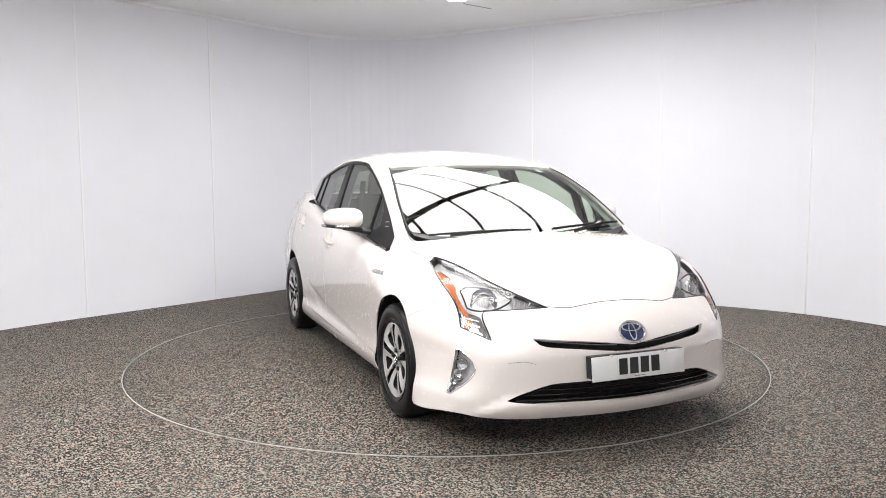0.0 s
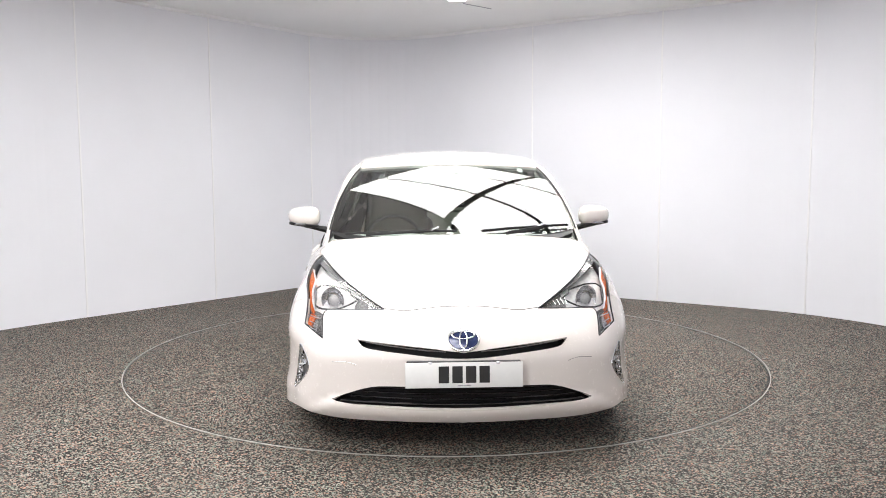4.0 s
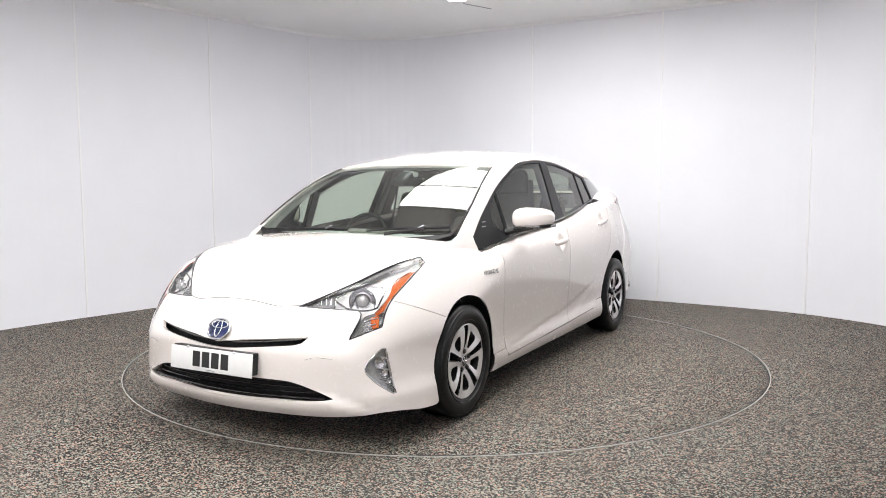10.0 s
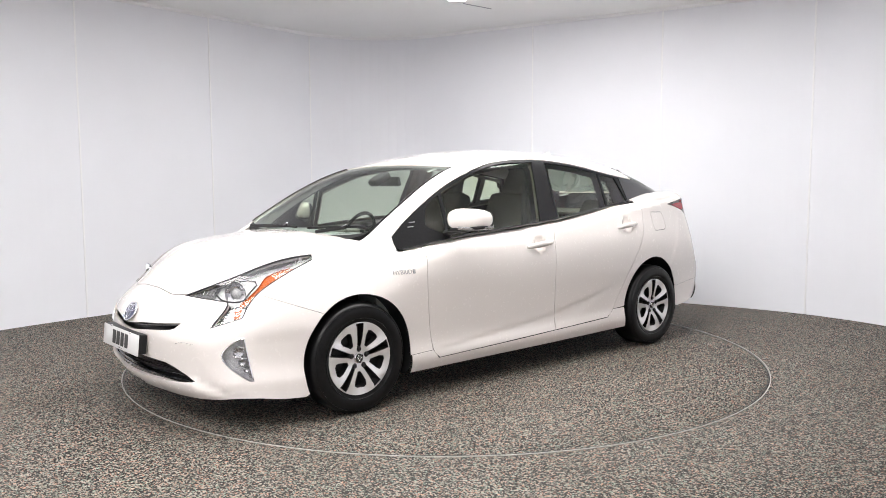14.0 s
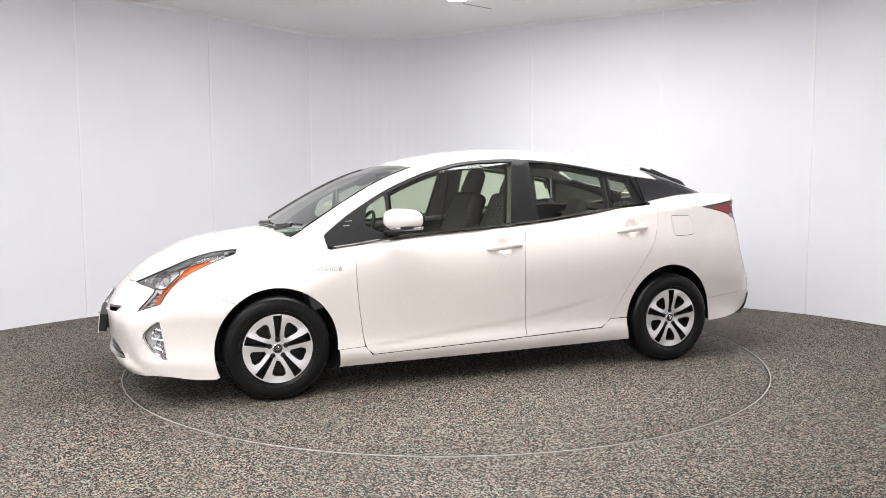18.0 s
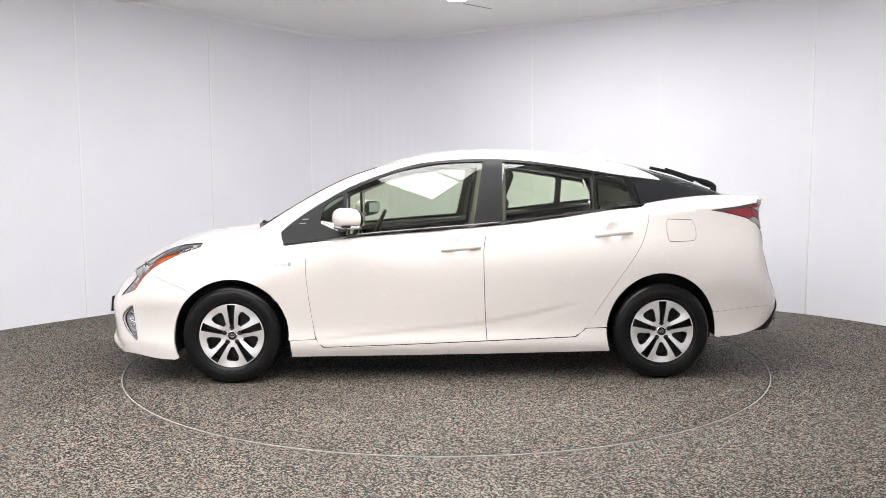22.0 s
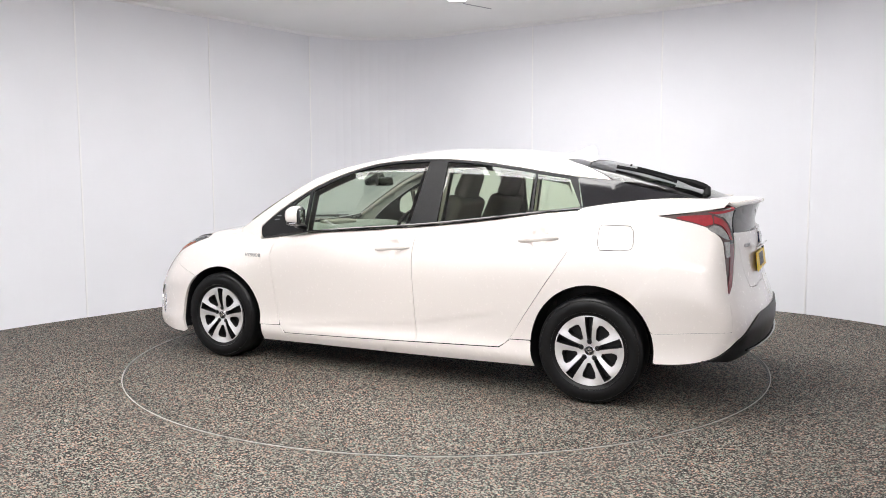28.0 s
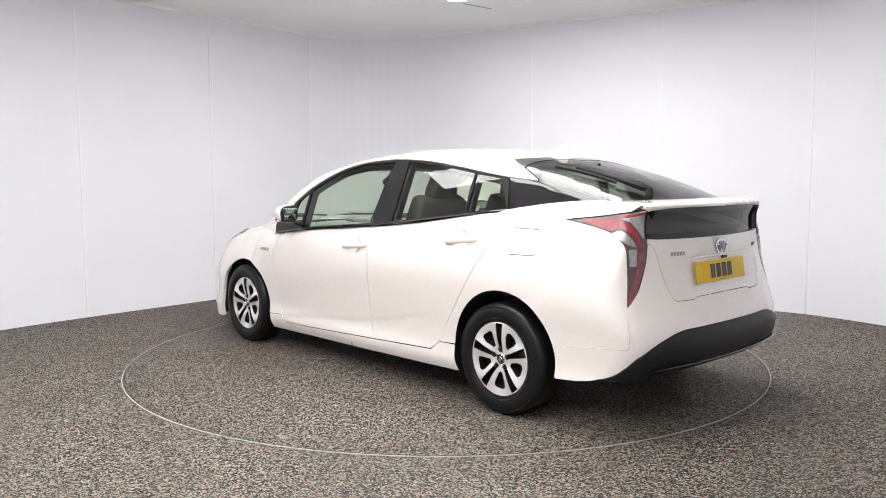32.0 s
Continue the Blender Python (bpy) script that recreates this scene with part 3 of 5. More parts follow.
# hood
hood_front = FR(*SEAM_FRONT)
hood_loop = loop(hood_front, lamp_top, T(lower, *HOOD_EDGE), T(lower, (1.215, 0.735), (1.235, 0.60), (1.265, 0.30), (1.285, 0.0)), T(lower, (1.29, 0.0), (2.0, 0.0)))
panel("hood", skin(TOP, hood_loop, step=0.035, whole=True, gap=0.0022), PAINT, car)

# black tube sunk in the hood gap, added to stand for its shade
seal = np.concatenate([hood_front, lamp_top])
seal = seal - grad(lower, seal) * 0.005
part("hood_gap_shade", tube_bm([tuple(p) for p in np.concatenate([(seal * [1, -1, 1])[::-1], seal[1:]])], 0.0055, 6), BLACK, car, "black line for the shade in the hood gap")

# fender
BUMP_SEAM = [(1.89, 0.696), (1.72, 0.630), (1.585, 0.580)]
fender_loop = loop(arch(WF, 50, 186), S(lower, (0.995, 0.270), (0.838, 0.276)), S(lower, (0.838, 0.288), *A_SEAM[2:]), S(lower, (0.90, 0.876), (1.02, 0.858)),
                   T(lower, (1.10, 0.778), (1.20, 0.748)), rev(T(lower, *HOOD_EDGE)), S(lower, *LAMP_OUT[:5]), S(lower, *BUMP_SEAM))
both("front_fender", skin(BODY, fender_loop, gap=0.0005, depth=0.005), PAINT, car)

# front bumper with its openings
SLOT = [(0.0, 0.474), (0.10, 0.479), (0.25, 0.494), (0.43, 0.512), (0.465, 0.530), (0.481, 0.546), (0.30, 0.531), (0.15, 0.518), (0.09, 0.510), (0.0, 0.500)]
GRILLE = [(0.0, 0.239), (0.25, 0.242), (0.41, 0.250), (0.54, 0.258), (0.603, 0.266), (0.52, 0.300), (0.43, 0.331), (0.33, 0.342), (0.0, 0.346)]
slot_up, slot_lo = rev(FR(*SLOT[5:])), rev(FR(*SLOT[:6]))
gril_up, gril_lo = rev(FR(*GRILLE[4:])), rev(FR(*GRILLE[:5]))
fog_loop = loop(S(lower, (1.985, 0.485), (1.968, 0.378), (1.952, 0.272), smooth=False), FR((0.802, 0.272), (0.747, 0.339), (0.720, 0.387), (0.720, 0.415), (0.737, 0.450), (0.763, 0.485)))
bumper_loop = loop(rev(S(lower, *BUMP_SEAM)), S(lower, *LAMP_OUT[4:]), lamp_prong, rev(hood_front), FR((0.0, 0.68), (0.0, 0.51), step=0.03), slot_up, slot_lo,
                   FR((0.0, 0.465), (0.0, 0.355), step=0.03), gril_up, gril_lo, FR((0.0, 0.23), (0.0, 0.165), step=0.03), FR((0.0, 0.165), (0.3, 0.166), (0.55, 0.170), (0.70, 0.178), (0.76, 0.185)),
                   S(lower, (1.92, 0.180), (1.83, 0.168), (1.70, 0.160)), arch(WF, -23, 50))
front_bumper = panel("front_bumper", skin(BODY, bumper_loop, [fog_loop], step=0.016, whole=True, gap=0.0012), PAINT, car)

# doors, sill
door_f = loop(S(lower, *A_SEAM), S(lower, *[(x, z - 0.006) for x, z in BELT[1:5]]), rev(S(lower, *B_SEAM)), S(lower, (-0.241, 0.255), (0.265, 0.237), (0.783, 0.223)))
front_doors = both("front_door", skin(BODY, door_f, step=0.015), PAINT, car)
door_r = loop(S(lower, *B_SEAM), S(lower, *[(x, z - 0.006) for x, z in BELT[4:8]]), rev(S(lower, *R_SEAM)), S(lower, (-0.80, 0.275), (-0.241, 0.255)))
rear_doors = both("rear_door", skin(BODY, door_r, step=0.015), PAINT, car)
sill = loop(S(lower, (0.993, 0.269), (0.842, 0.274)), S(lower, (0.833, 0.275), (0.79, 0.221)), S(lower, (0.783, 0.221), (0.265, 0.235), (-0.241, 0.253), (-0.80, 0.273)), S(lower, (-0.805, 0.274), (-0.86, 0.315)),
            S(lower, (-0.87, 0.326), (-0.994, 0.329)), arch(WR, 2, -21, 6), S(lower, (-1.02, 0.178), (0.0, 0.165), (0.99, 0.160)), S(lower, (0.985, 0.165), (0.992, 0.255)))
both("sill", skin(BODY, sill, gap=0.0006, depth=0.004), PAINT, car)

# rear quarter, lamps, bumper, tailgate
TAIL_TIP = [(-1.692, 1.066), (-1.80, 1.078), (-1.90, 1.090), (-2.03, 1.110)]
TAIL_LOW = [(-1.692, 1.066), (-1.822, 1.042), (-1.947, 1.008), (-1.999, 0.974), (-2.032, 0.932), (-2.047, 0.851), (-2.065, 0.72), (-2.078, 0.634)]
TAIL_IN = [(0.600, 1.112), (0.583, 0.951), (0.610, 0.847), (0.664, 0.742), (0.725, 0.681), (0.780, 0.634)]
quarter = loop(S(lower, *R_SEAM[1:]), T(lower, (-1.26, 0.74), (-1.30, 0.60)), T(lower, (-1.30, 0.60), (-2.052, 0.597)), rev(S(lower, *TAIL_TIP)), S(lower, *TAIL_LOW),
               S(lower, (-2.085, 0.61), (-2.10, 0.52), (-2.10, 0.458)), S(lower, (-2.09, 0.454), (-1.95, 0.446), (-1.70, 0.420)), rev(arch(WR, 4, 160, 40)))
flap_loop = loop(S(lower, (-1.400, 1.014), (-1.545, 1.010)), S(lower, (-1.555, 1.008), (-1.572, 0.985), (-1.580, 0.94), (-1.578, 0.905)), S(lower, (-1.572, 0.885), (-1.545, 0.875), (-1.43, 0.872)), S(lower, (-1.40, 0.874), (-1.387, 0.90), (-1.384, 0.96), (-1.390, 1.005)))
quarters = both("quarter_panel", skin(BODY, quarter, [flap_loop], step=0.016, gap=0.0006, depth=0.004), PAINT, car)
both("fuel_flap", skin(BODY, flap_loop), PAINT, quarters)
GATE_SIDE = [(0.583, 0.951), (0.551, 0.927), (0.512, 0.814), (0.491, 0.737), (0.457, 0.664)]
BLACK_TOP = [(0.0, 0.528), (0.30, 0.526), (0.46, 0.522), (0.57, 0.497), (0.67, 0.458), (0.74, 0.41)]
rear_loop = loop(S(lower, (-1.70, 0.420), (-1.95, 0.446), (-2.09, 0.454)), S(lower, (-2.10, 0.458), (-2.10, 0.52), (-2.085, 0.61)), rev(FR(*TAIL_IN[1:], back=True)), FR(*GATE_SIDE, back=True),
                 FR((0.43, 0.660), (0.30, 0.658), (0.26, 0.668), (0.0, 0.672), back=True), FR((0.0, 0.66), (0.0, 0.52), back=True, step=0.03), FR(*BLACK_TOP, back=True), S(lower, (-2.09, 0.37), (-2.03, 0.322), (-1.95, 0.290), (-1.85, 0.268), (-1.715, 0.258)), arch(WR, 187, 161, 8))
panel("rear_bumper", skin(BODY, rear_loop, whole=True, gap=0.0006, depth=0.004), PAINT, car)
black_loop = loop(FR(*BLACK_TOP, back=True), S(lower, (-2.09, 0.37), (-2.03, 0.322), (-1.95, 0.290)), FR((0.74, 0.29), (0.55, 0.315), (0.3, 0.325), (0.0, 0.33), back=True), FR((0.0, 0.33), (0.0, 0.49), back=True, step=0.03))
panel("lower_bumper", skin(BODY, black_loop, whole=True, depth=0.05, sink=-0.009), BLACK, car, "grey-black textured plastic lower rear bumper")
GLASS_LOW = [(0.588, 0.978), (0.45, 0.972), (0.0, 0.968)]
GLASS_UP = [(0.0, 1.125), (0.40, 1.122), (0.55, 1.114), (0.597, 1.108)]
gate_loop = loop(FR(*GATE_SIDE, back=True), FR((0.43, 0.660), (0.30, 0.658), (0.26, 0.668), (0.0, 0.672), back=True), FR((0.0, 0.69), (0.0, 0.955), back=True, step=0.03), rev(FR(*GLASS_LOW, back=True)))
tailgate = panel("tailgate", skin(BODY, gate_loop, whole=True), PAINT, car)
lip_loop = loop(FR(*GLASS_UP, back=True), T(lower, (-2.04, 0.5985), (-1.87, 0.5985)), T(lower, (-1.87, 0.595), (-1.955, 0.40), (-1.99, 0.0)), T(lower, (-2.0, 0.0), (-2.15, 0.0), step=0.03))
panel("deck_lip", skin(BODY, lip_loop, step=0.016, whole=True, gap=0.0006), PAINT, tailgate)
low_glass = loop(FR(*GLASS_UP, back=True), FR((0.59, 1.10), (0.598, 0.985), back=True), FR(*GLASS_LOW, back=True), FR((0.0, 0.975), (0.0, 1.115), back=True, step=0.03))
panel("lower_rear_glass", skin(BODY, low_glass, whole=True, sink=0.022, gap=-0.004, depth=0.0), DARKGLASS, tailgate, "tinted lower rear window")
for sd in (1, -1):
    q_ = FR((0.592, 0.972), (0.594, 1.05), (0.594, 1.098), back=True)
    bm = bmesh.new()
    va = [[bm.verts.new((p[0] - o_, sd * p[1], p[2])) for p in q_] for o_ in (0.003, -0.040)]
    for j in range(len(q_) - 1):
        bm.faces.new((va[0][j], va[0][j + 1], va[1][j + 1], va[1][j]))
    part("glass_end", bm, BLACK, tailgate, "black end of the lower rear window")
tail_loop = loop(S(lower, *TAIL_TIP), FR(*TAIL_IN, back=True), rev(S(lower, *TAIL_LOW)))
tails = both("tail_lamp", skin(BODY, tail_loop, sink=0.004, step=0.025), DEEPRED, car, "red and clear tail lamp")
wedge = loop(S(lower, (-1.790, 1.060), (-1.85, 1.068), (-1.968, 1.074)), S(lower, (-1.978, 1.050), (-1.982, 1.024)), S(lower, (-1.945, 1.014), (-1.87, 1.036), (-1.80, 1.052)))
both("red_wedge", skin(BODY, wedge, sink=-0.001, step=0.025, gap=0.0), RED, tails, "bright red lens")
clear = loop(S(lower, (-1.985, 1.076), (-2.03, 1.098)), FR((0.640, 1.106), (0.612, 1.10), (0.605, 1.05), (0.606, 0.975), back=True), FR((0.622, 0.99), (0.640, 1.02), (0.658, 1.044), back=True), S(lower, (-2.03, 1.058), (-1.995, 1.073)))
both("clear_block", skin(BODY, clear, sink=-0.001, step=0.025, gap=0.0), CLEARBLOCK, tails, "clear grey lens block")
curve = loop(S(lower, (-1.980, 1.068), (-2.02, 1.052)), FR((0.655, 1.030), (0.640, 1.002), (0.618, 0.936), back=True), FR((0.648, 0.936), (0.662, 0.975), (0.680, 1.008), back=True), S(lower, (-2.015, 1.020), (-1.984, 1.030)))
both("red_strip", skin(BODY, curve, sink=-0.001, step=0.02, gap=0.0), RED, tails, "curved red light strip")
tri = loop(S(lower, (-1.955, 1.000), (-1.985, 1.018), (-2.015, 1.010)), FR((0.685, 0.998), (0.667, 0.966), (0.655, 0.938), back=True), S(lower, (-2.045, 0.945), (-2.005, 0.972), (-1.975, 0.985)))
both("clear_corner", skin(BODY, tri, sink=-0.0015, step=0.02, gap=0.0), CLEARBLOCK, tails, "clear lens corner")
low_strip = loop(FR((0.606, 0.915), (0.616, 0.862), (0.630, 0.815), (0.690, 0.718), (0.752, 0.650), back=True), FR((0.728, 0.715), (0.690, 0.78), (0.668, 0.845), (0.655, 0.915), back=True))
top_edge = loop(FR((0.690, 1.086), (0.650, 1.100), (0.612, 1.110), back=True), FR((0.612, 1.097), (0.650, 1.087), (0.684, 1.076), back=True))
both("red_edge", skin(BODY, top_edge, sink=-0.0022, step=0.02, gap=0.0), RED, tails, "thin red line along the lamp's upper edge")
clear_low = loop(FR((0.658, 0.928), (0.668, 0.846), back=True), FR((0.705, 0.846), (0.698, 0.928), back=True))
both("clear_strip", skin(BODY, clear_low, sink=-0.0015, step=0.02, gap=0.0), CLEARBLOCK, tails, "clear grey lower lens")
both("smoky_strip", skin(BODY, low_strip, sink=-0.001, step=0.02, gap=0.0), MAUVE, tails, "smoky red lower lens")

# lamps
heads = both("headlamp", skin(BODY, lamp_loop, sink=0.045, step=0.03, gap=-0.004, depth=-0.042), LAMPDARK, car, "clear headlamp with amber reflector")
both("lens", skin(BODY, lamp_loop, sink=0.002, step=0.03, gap=0.003, depth=0.0), LENS, heads, "clear lamp lens")
rim_path = np.concatenate([lamp_loop, lamp_loop[:1]])
rim_n = grad(lower, rim_path)
for sd, hd in ((1, heads[0]), (-1, heads[1])):
    part("lamp_edge", tube_bm([(p[0], sd * p[1], p[2]) for p in rim_path - rim_n * 0.0025], 0.0042, 6), LAMPEDGE, hd, "dark lamp edge")


def quads(name, pts, mat, parents, label):
    """A strip of four-cornered faces on the left and its twin on the right."""
    for sd, hd in ((1, parents[0]), (-1, parents[1])):
        bm = bmesh.new()
        vs = [bm.verts.new((p[0], sd * p[1], p[2])) for p in pts]
        for j in range(0, len(vs), 4):
            bm.faces.new(vs[j:j + 4] if sd > 0 else vs[j:j + 4][::-1])
        bmesh.ops.remove_doubles(bm, verts=bm.verts, dist=1e-5)
        part(name, bm, mat, hd, label, None, False)


amber = loop(S(lower, (1.668, 0.819), (1.714, 0.801), (1.817, 0.751), (1.890, 0.700), (1.944, 0.650), (1.978, 0.632)), rev(S(lower, (1.700, 0.818), (1.770, 0.801), (1.831, 0.775), (1.874, 0.731), (1.925, 0.684), (1.972, 0.646))))
both("amber_reflector", skin(BODY, amber, sink=0.012, step=0.02, gap=0.001, depth=0.004), AMBER, heads, "amber side reflector")
fin_top = S(lower, (1.700, 0.818), (1.770, 0.801), (1.831, 0.775), (1.874, 0.731), (1.925, 0.684), (1.972, 0.646))
fin_n = grad(lower, fin_top)
for name_, off_, mat_, lab_ in (("amber_wall", 0.0, AMBER, "amber wall of the side reflector"), ("reflector_fin", 0.003, LAMPDARK, "white fin beside the amber reflector")):
    edge_ = fin_top - np.array([0, off_, 0]) - fin_n * 0.002
    foot_ = edge_ - fin_n * 0.013
    quads(name_, [p for j in range(len(edge_) - 1) for p in (edge_[j], edge_[j + 1], foot_[j + 1], foot_[j])], mat_, heads, lab_)
amber_low = loop(S(lower, (1.966, 0.634), (1.978, 0.608), (1.988, 0.584)), FR((0.722, 0.580), (0.708, 0.600), (0.700, 0.628), back=False))
both("amber_tip", skin(BODY, amber_low, sink=0.008, step=0.02, gap=0.0), AMBER, heads, "pale amber tip of the reflector")
dark_strip = loop(T(lower, (1.625, 0.706), (1.70, 0.684), (1.823, 0.614), (1.925, 0.528), (1.99, 0.465)), rev(T(lower, (1.655, 0.716), (1.722, 0.700), (1.836, 0.628), (1.934, 0.539), (1.994, 0.469))))
both("dark_strip", skin(BODY, dark_strip, sink=0.008, step=0.02, gap=0.0), LAMPGREY_DARK, heads, "dark grey strip under the lamp's top edge")
blade = loop(T(lower, (1.60, 0.696), (1.75, 0.648), (1.86, 0.582), (1.93, 0.525)), T(lower, (1.925, 0.533), (1.86, 0.593), (1.77, 0.656), (1.66, 0.704)))
both("upper_blade", skin(BODY, blade, sink=0.012, step=0.02, gap=0.0), LAMPDARK, heads, "white upper lamp blade")
inner = loop(T(lower, (2.085, 0.385), (2.03, 0.445), (1.985, 0.49)), FR((0.50, 0.70), (0.51, 0.672), (0.45, 0.671), (0.385, 0.675)))
both("inner_reflector", skin(BODY, inner, sink=0.02, step=0.02, gap=0.0), LAMPGREY_DARK, heads, "ribbed grey reflector")
prong_back = loop(S(lower, (1.925, 0.652), (1.955, 0.617), (1.977, 0.588)), FR((0.722, 0.572), (0.655, 0.540)), FR((0.657, 0.560), (0.660, 0.60), (0.664, 0.640), (0.70, 0.652)))
both("prong_backing", skin(BODY, prong_back, sink=0.026, step=0.02, gap=0.0), LAMPGREY_DARK, heads, "dark lower lamp backing")
prong = loop(S(lower, (1.950, 0.628), (1.966, 0.606), (1.977, 0.594)), FR((0.722, 0.586), (0.690, 0.570)), FR((0.686, 0.585), (0.684, 0.61), (0.70, 0.632)))
both("lower_reflector", skin(BODY, prong, sink=0.012, step=0.02, gap=0.0), REFLECT, heads, "clear lower lamp reflector")
for k in range(6):
    q_ = FR((0.40 + 0.020 * k, 0.684 + 0.004 * k), (0.412 + 0.020 * k, 0.676), step=0.01)
    for sd, hd in ((1, heads[0]), (-1, heads[1])):
        part("inner_rib", tube_bm([(p[0] - 0.014, sd * p[1], p[2]) for p in q_], 0.0018, 5), CHROME, hd, "bright rib in the inner lamp")
for k, zz in enumerate((0.615, 0.590, 0.565)):
    q_ = FR((0.672 + 0.004 * k, zz - 0.004), (0.720, zz + 0.006), step=0.015)
    for sd, hd in ((1, heads[0]), (-1, heads[1])):
        part("reflector_rib", tube_bm([(p[0] - 0.010, sd * p[1], p[2]) for p in q_], 0.0040, 6), CHROME, hd, "bright rib in the lower lamp")
pod = np.concatenate([FR((0.496, 0.708), (0.530, 0.728)), T(lower, (1.952, 0.535), (1.898, 0.623), (1.876, 0.684)), S(lower, (1.878, 0.744), (1.911, 0.713), (1.949, 0.672)), FR((0.690, 0.664), (0.655, 0.660), (0.584, 0.667), (0.525, 0.690), (0.500, 0.704))])
pod = pod - grad(lower, pod) * 0.012
for sd, hd in ((1, heads[0]), (-1, heads[1])):
    part("pod_edge", tube_bm([(p[0], sd * p[1], p[2]) for p in pod], 0.0045, 6), LAMPEDGE, hd, "dark line round the projector")
for sd, hd in ((1, heads[0]), (-1, heads[1])):
    m_ = pose(1.925, sd * 0.605, 0.688, 0, 0, 0) @ pose(0, 0, 0, 0, 0, -90 + sd * 28)
    ring_b = lathe_bm([(0.030, 0.0), (0.033, 0.022), (0.039, 0.024), (0.041, 0.018), (0.040, 0.0)], 32)
    part("projector_ring", ring_b, CHROME, hd, "chrome projector ring", m_)
    part("projector_lens", lathe_bm([(0.031, 0.008), (0.030, 0.016), (0.024, 0.026), (0.014, 0.032), (0.001, 0.034)], 32), LAMPGREY, hd, "round projector lens", m_)
    bowl = lathe_bm([(0.041, 0.004), (0.055, 0.012), (0.066, 0.026)], 32)
    part("projector_bowl", bowl, REFLECT, hd, "bright lamp bowl", m_)
fogs = both("fog_lamp", skin(BODY, fog_loop, sink=0.03, step=0.02, gap=-0.003, depth=-0.028), LAMPGREY, car, "clear fog lamp cluster")
both("fog_lens", skin(BODY, fog_loop, sink=0.003, step=0.03, gap=0.003, depth=0.0), LENS, fogs, "clear fog lamp lens")
fog_path = np.concatenate([fog_loop, fog_loop[:1]])
fog_path = fog_path - grad(lower, fog_path) * 0.003
for sd, fg in ((1, fogs[0]), (-1, fogs[1])):
    part("fog_rim", tube_bm([(p[0], sd * p[1], p[2]) for p in fog_path], 0.0048, 6), CHROME, fg, "thin bright rim")
    for z_ in (0.445, 0.395, 0.345, 0.312):
        q_ = FR((0.745 + 0.25 * abs(z_ - 0.40), z_), (0.780, z_ - 0.012), step=0.02)
        part("fog_rib", tube_bm([(p[0] - 0.012, sd * p[1], p[2]) for p in q_], 0.0042, 6), CHROME, fg, "bright rib in the fog lamp")
    for x_, y_, z_, r_ in ((1.995, 0.742, 0.415, 0.030), (1.985, 0.758, 0.365, 0.020), (1.968, 0.772, 0.328, 0.017), (1.950, 0.784, 0.300, 0.014)):
        part("fog_reflector", lathe_bm([(r_, 0.012), (r_ * 0.95, 0.016), (r_ * 0.8, 0.006), (r_ * 0.3, 0.0), (0.001, 0.0)], 20), REFLECT, fg, "", pose(x_, sd * y_, z_, 0, 0, -90 + sd * 50))

# glasshouse
W_SIDE = [(0.455, 0.587), (0.69, 0.637), (0.90, 0.680), (1.074, 0.705), (1.17, 0.712)]
W_HEAD = [(0.47, 0.0), (0.463, 0.35), (0.455, 0.585)]
W_BASE = [(1.17, 0.712), (1.226, 0.55), (1.258, 0.30), (1.272, 0.0)]
screen_loop = loop(T(cabin, *W_HEAD), T(cabin, *W_SIDE), T(cabin, *W_BASE), T(cabin, (1.2, 0.0), (0.5, 0.0), step=0.05))
panel("windscreen", skin(CAB, screen_loop, whole=True, sink=0.004, depth=0.0), SCREEN, car, "clear windscreen reflecting the ceiling lights")
seal_path = T(cabin, *W_SIDE)
for sd in (1, -1):
    part("screen_seal", tube_bm([(p[0], sd * (p[1] + 0.003), p[2] + 0.001) for p in seal_path], 0.0045, 6), BLACK, car, "thin black windscreen seal")
cowl_loop = loop(T(cabin, *W_BASE), T(cabin, (1.275, 0.0), (1.325, 0.0)), rev(T(cabin, (1.205, 0.700), (1.262, 0.58), (1.302, 0.30), (1.325, 0.0))))
panel("cowl", skin(CAB, cowl_loop, whole=True, sink=0.006, depth=0.03), BLACK, car, "black plastic cowl")
ROOF_SIDE = [(0.455, 0.592), (0.2, 0.588), (-0.3, 0.575), (-0.8, 0.535), (-1.086, 0.45)]
roof_loop = loop(T(cabin, *W_HEAD), T(cabin, *ROOF_SIDE), T(cabin, (-1.086, 0.445), (-1.131, 0.297), (-1.165, 0.0)), T(cabin, (-1.15, 0.0), (0.45, 0.0), step=0.05))
panel("roof", skin(CAB, roof_loop, whole=True), PAINT, car)
frame_loop = loop(rev(T(cabin, (0.455, 0.594), (0.69, 0.645), (0.90, 0.688), (1.074, 0.713), (1.20, 0.728), (1.27, 0.722))), T(cabin, *ROOF_SIDE), T(cabin, (-1.10, 0.46), (-1.18, 0.52), (-1.29, 0.575), (-1.40, 0.605)), rev(S(cabin, *DLO)), S(cabin, (1.046, 0.905), (1.036, 0.872), (1.06, 0.842), (1.20, 0.83), (1.26, 0.835)))
both("roof_rail", skin(CAB, frame_loop, step=0.012), PAINT, car)
spoil_loop = loop(rev(T(cabin, (-1.09, 0.455), (-1.135, 0.297), (-1.17, 0.0))), T(cabin, (-1.10, 0.465), (-1.18, 0.525), (-1.262, 0.562)), T(cabin, (-1.26, 0.55), (-1.231, 0.467), (-1.215, 0.283), (-1.245, 0.0)), T(cabin, (-1.24, 0.0), (-1.18, 0.0)))
panel("roof_spoiler", skin(CAB, spoil_loop, whole=True), GLOSS, car, "gloss black strip above the rear window")
BACK_SIDE = [(-1.265, 0.562), (-1.41, 0.602), (-1.6, 0.590), (-1.87, 0.540)]
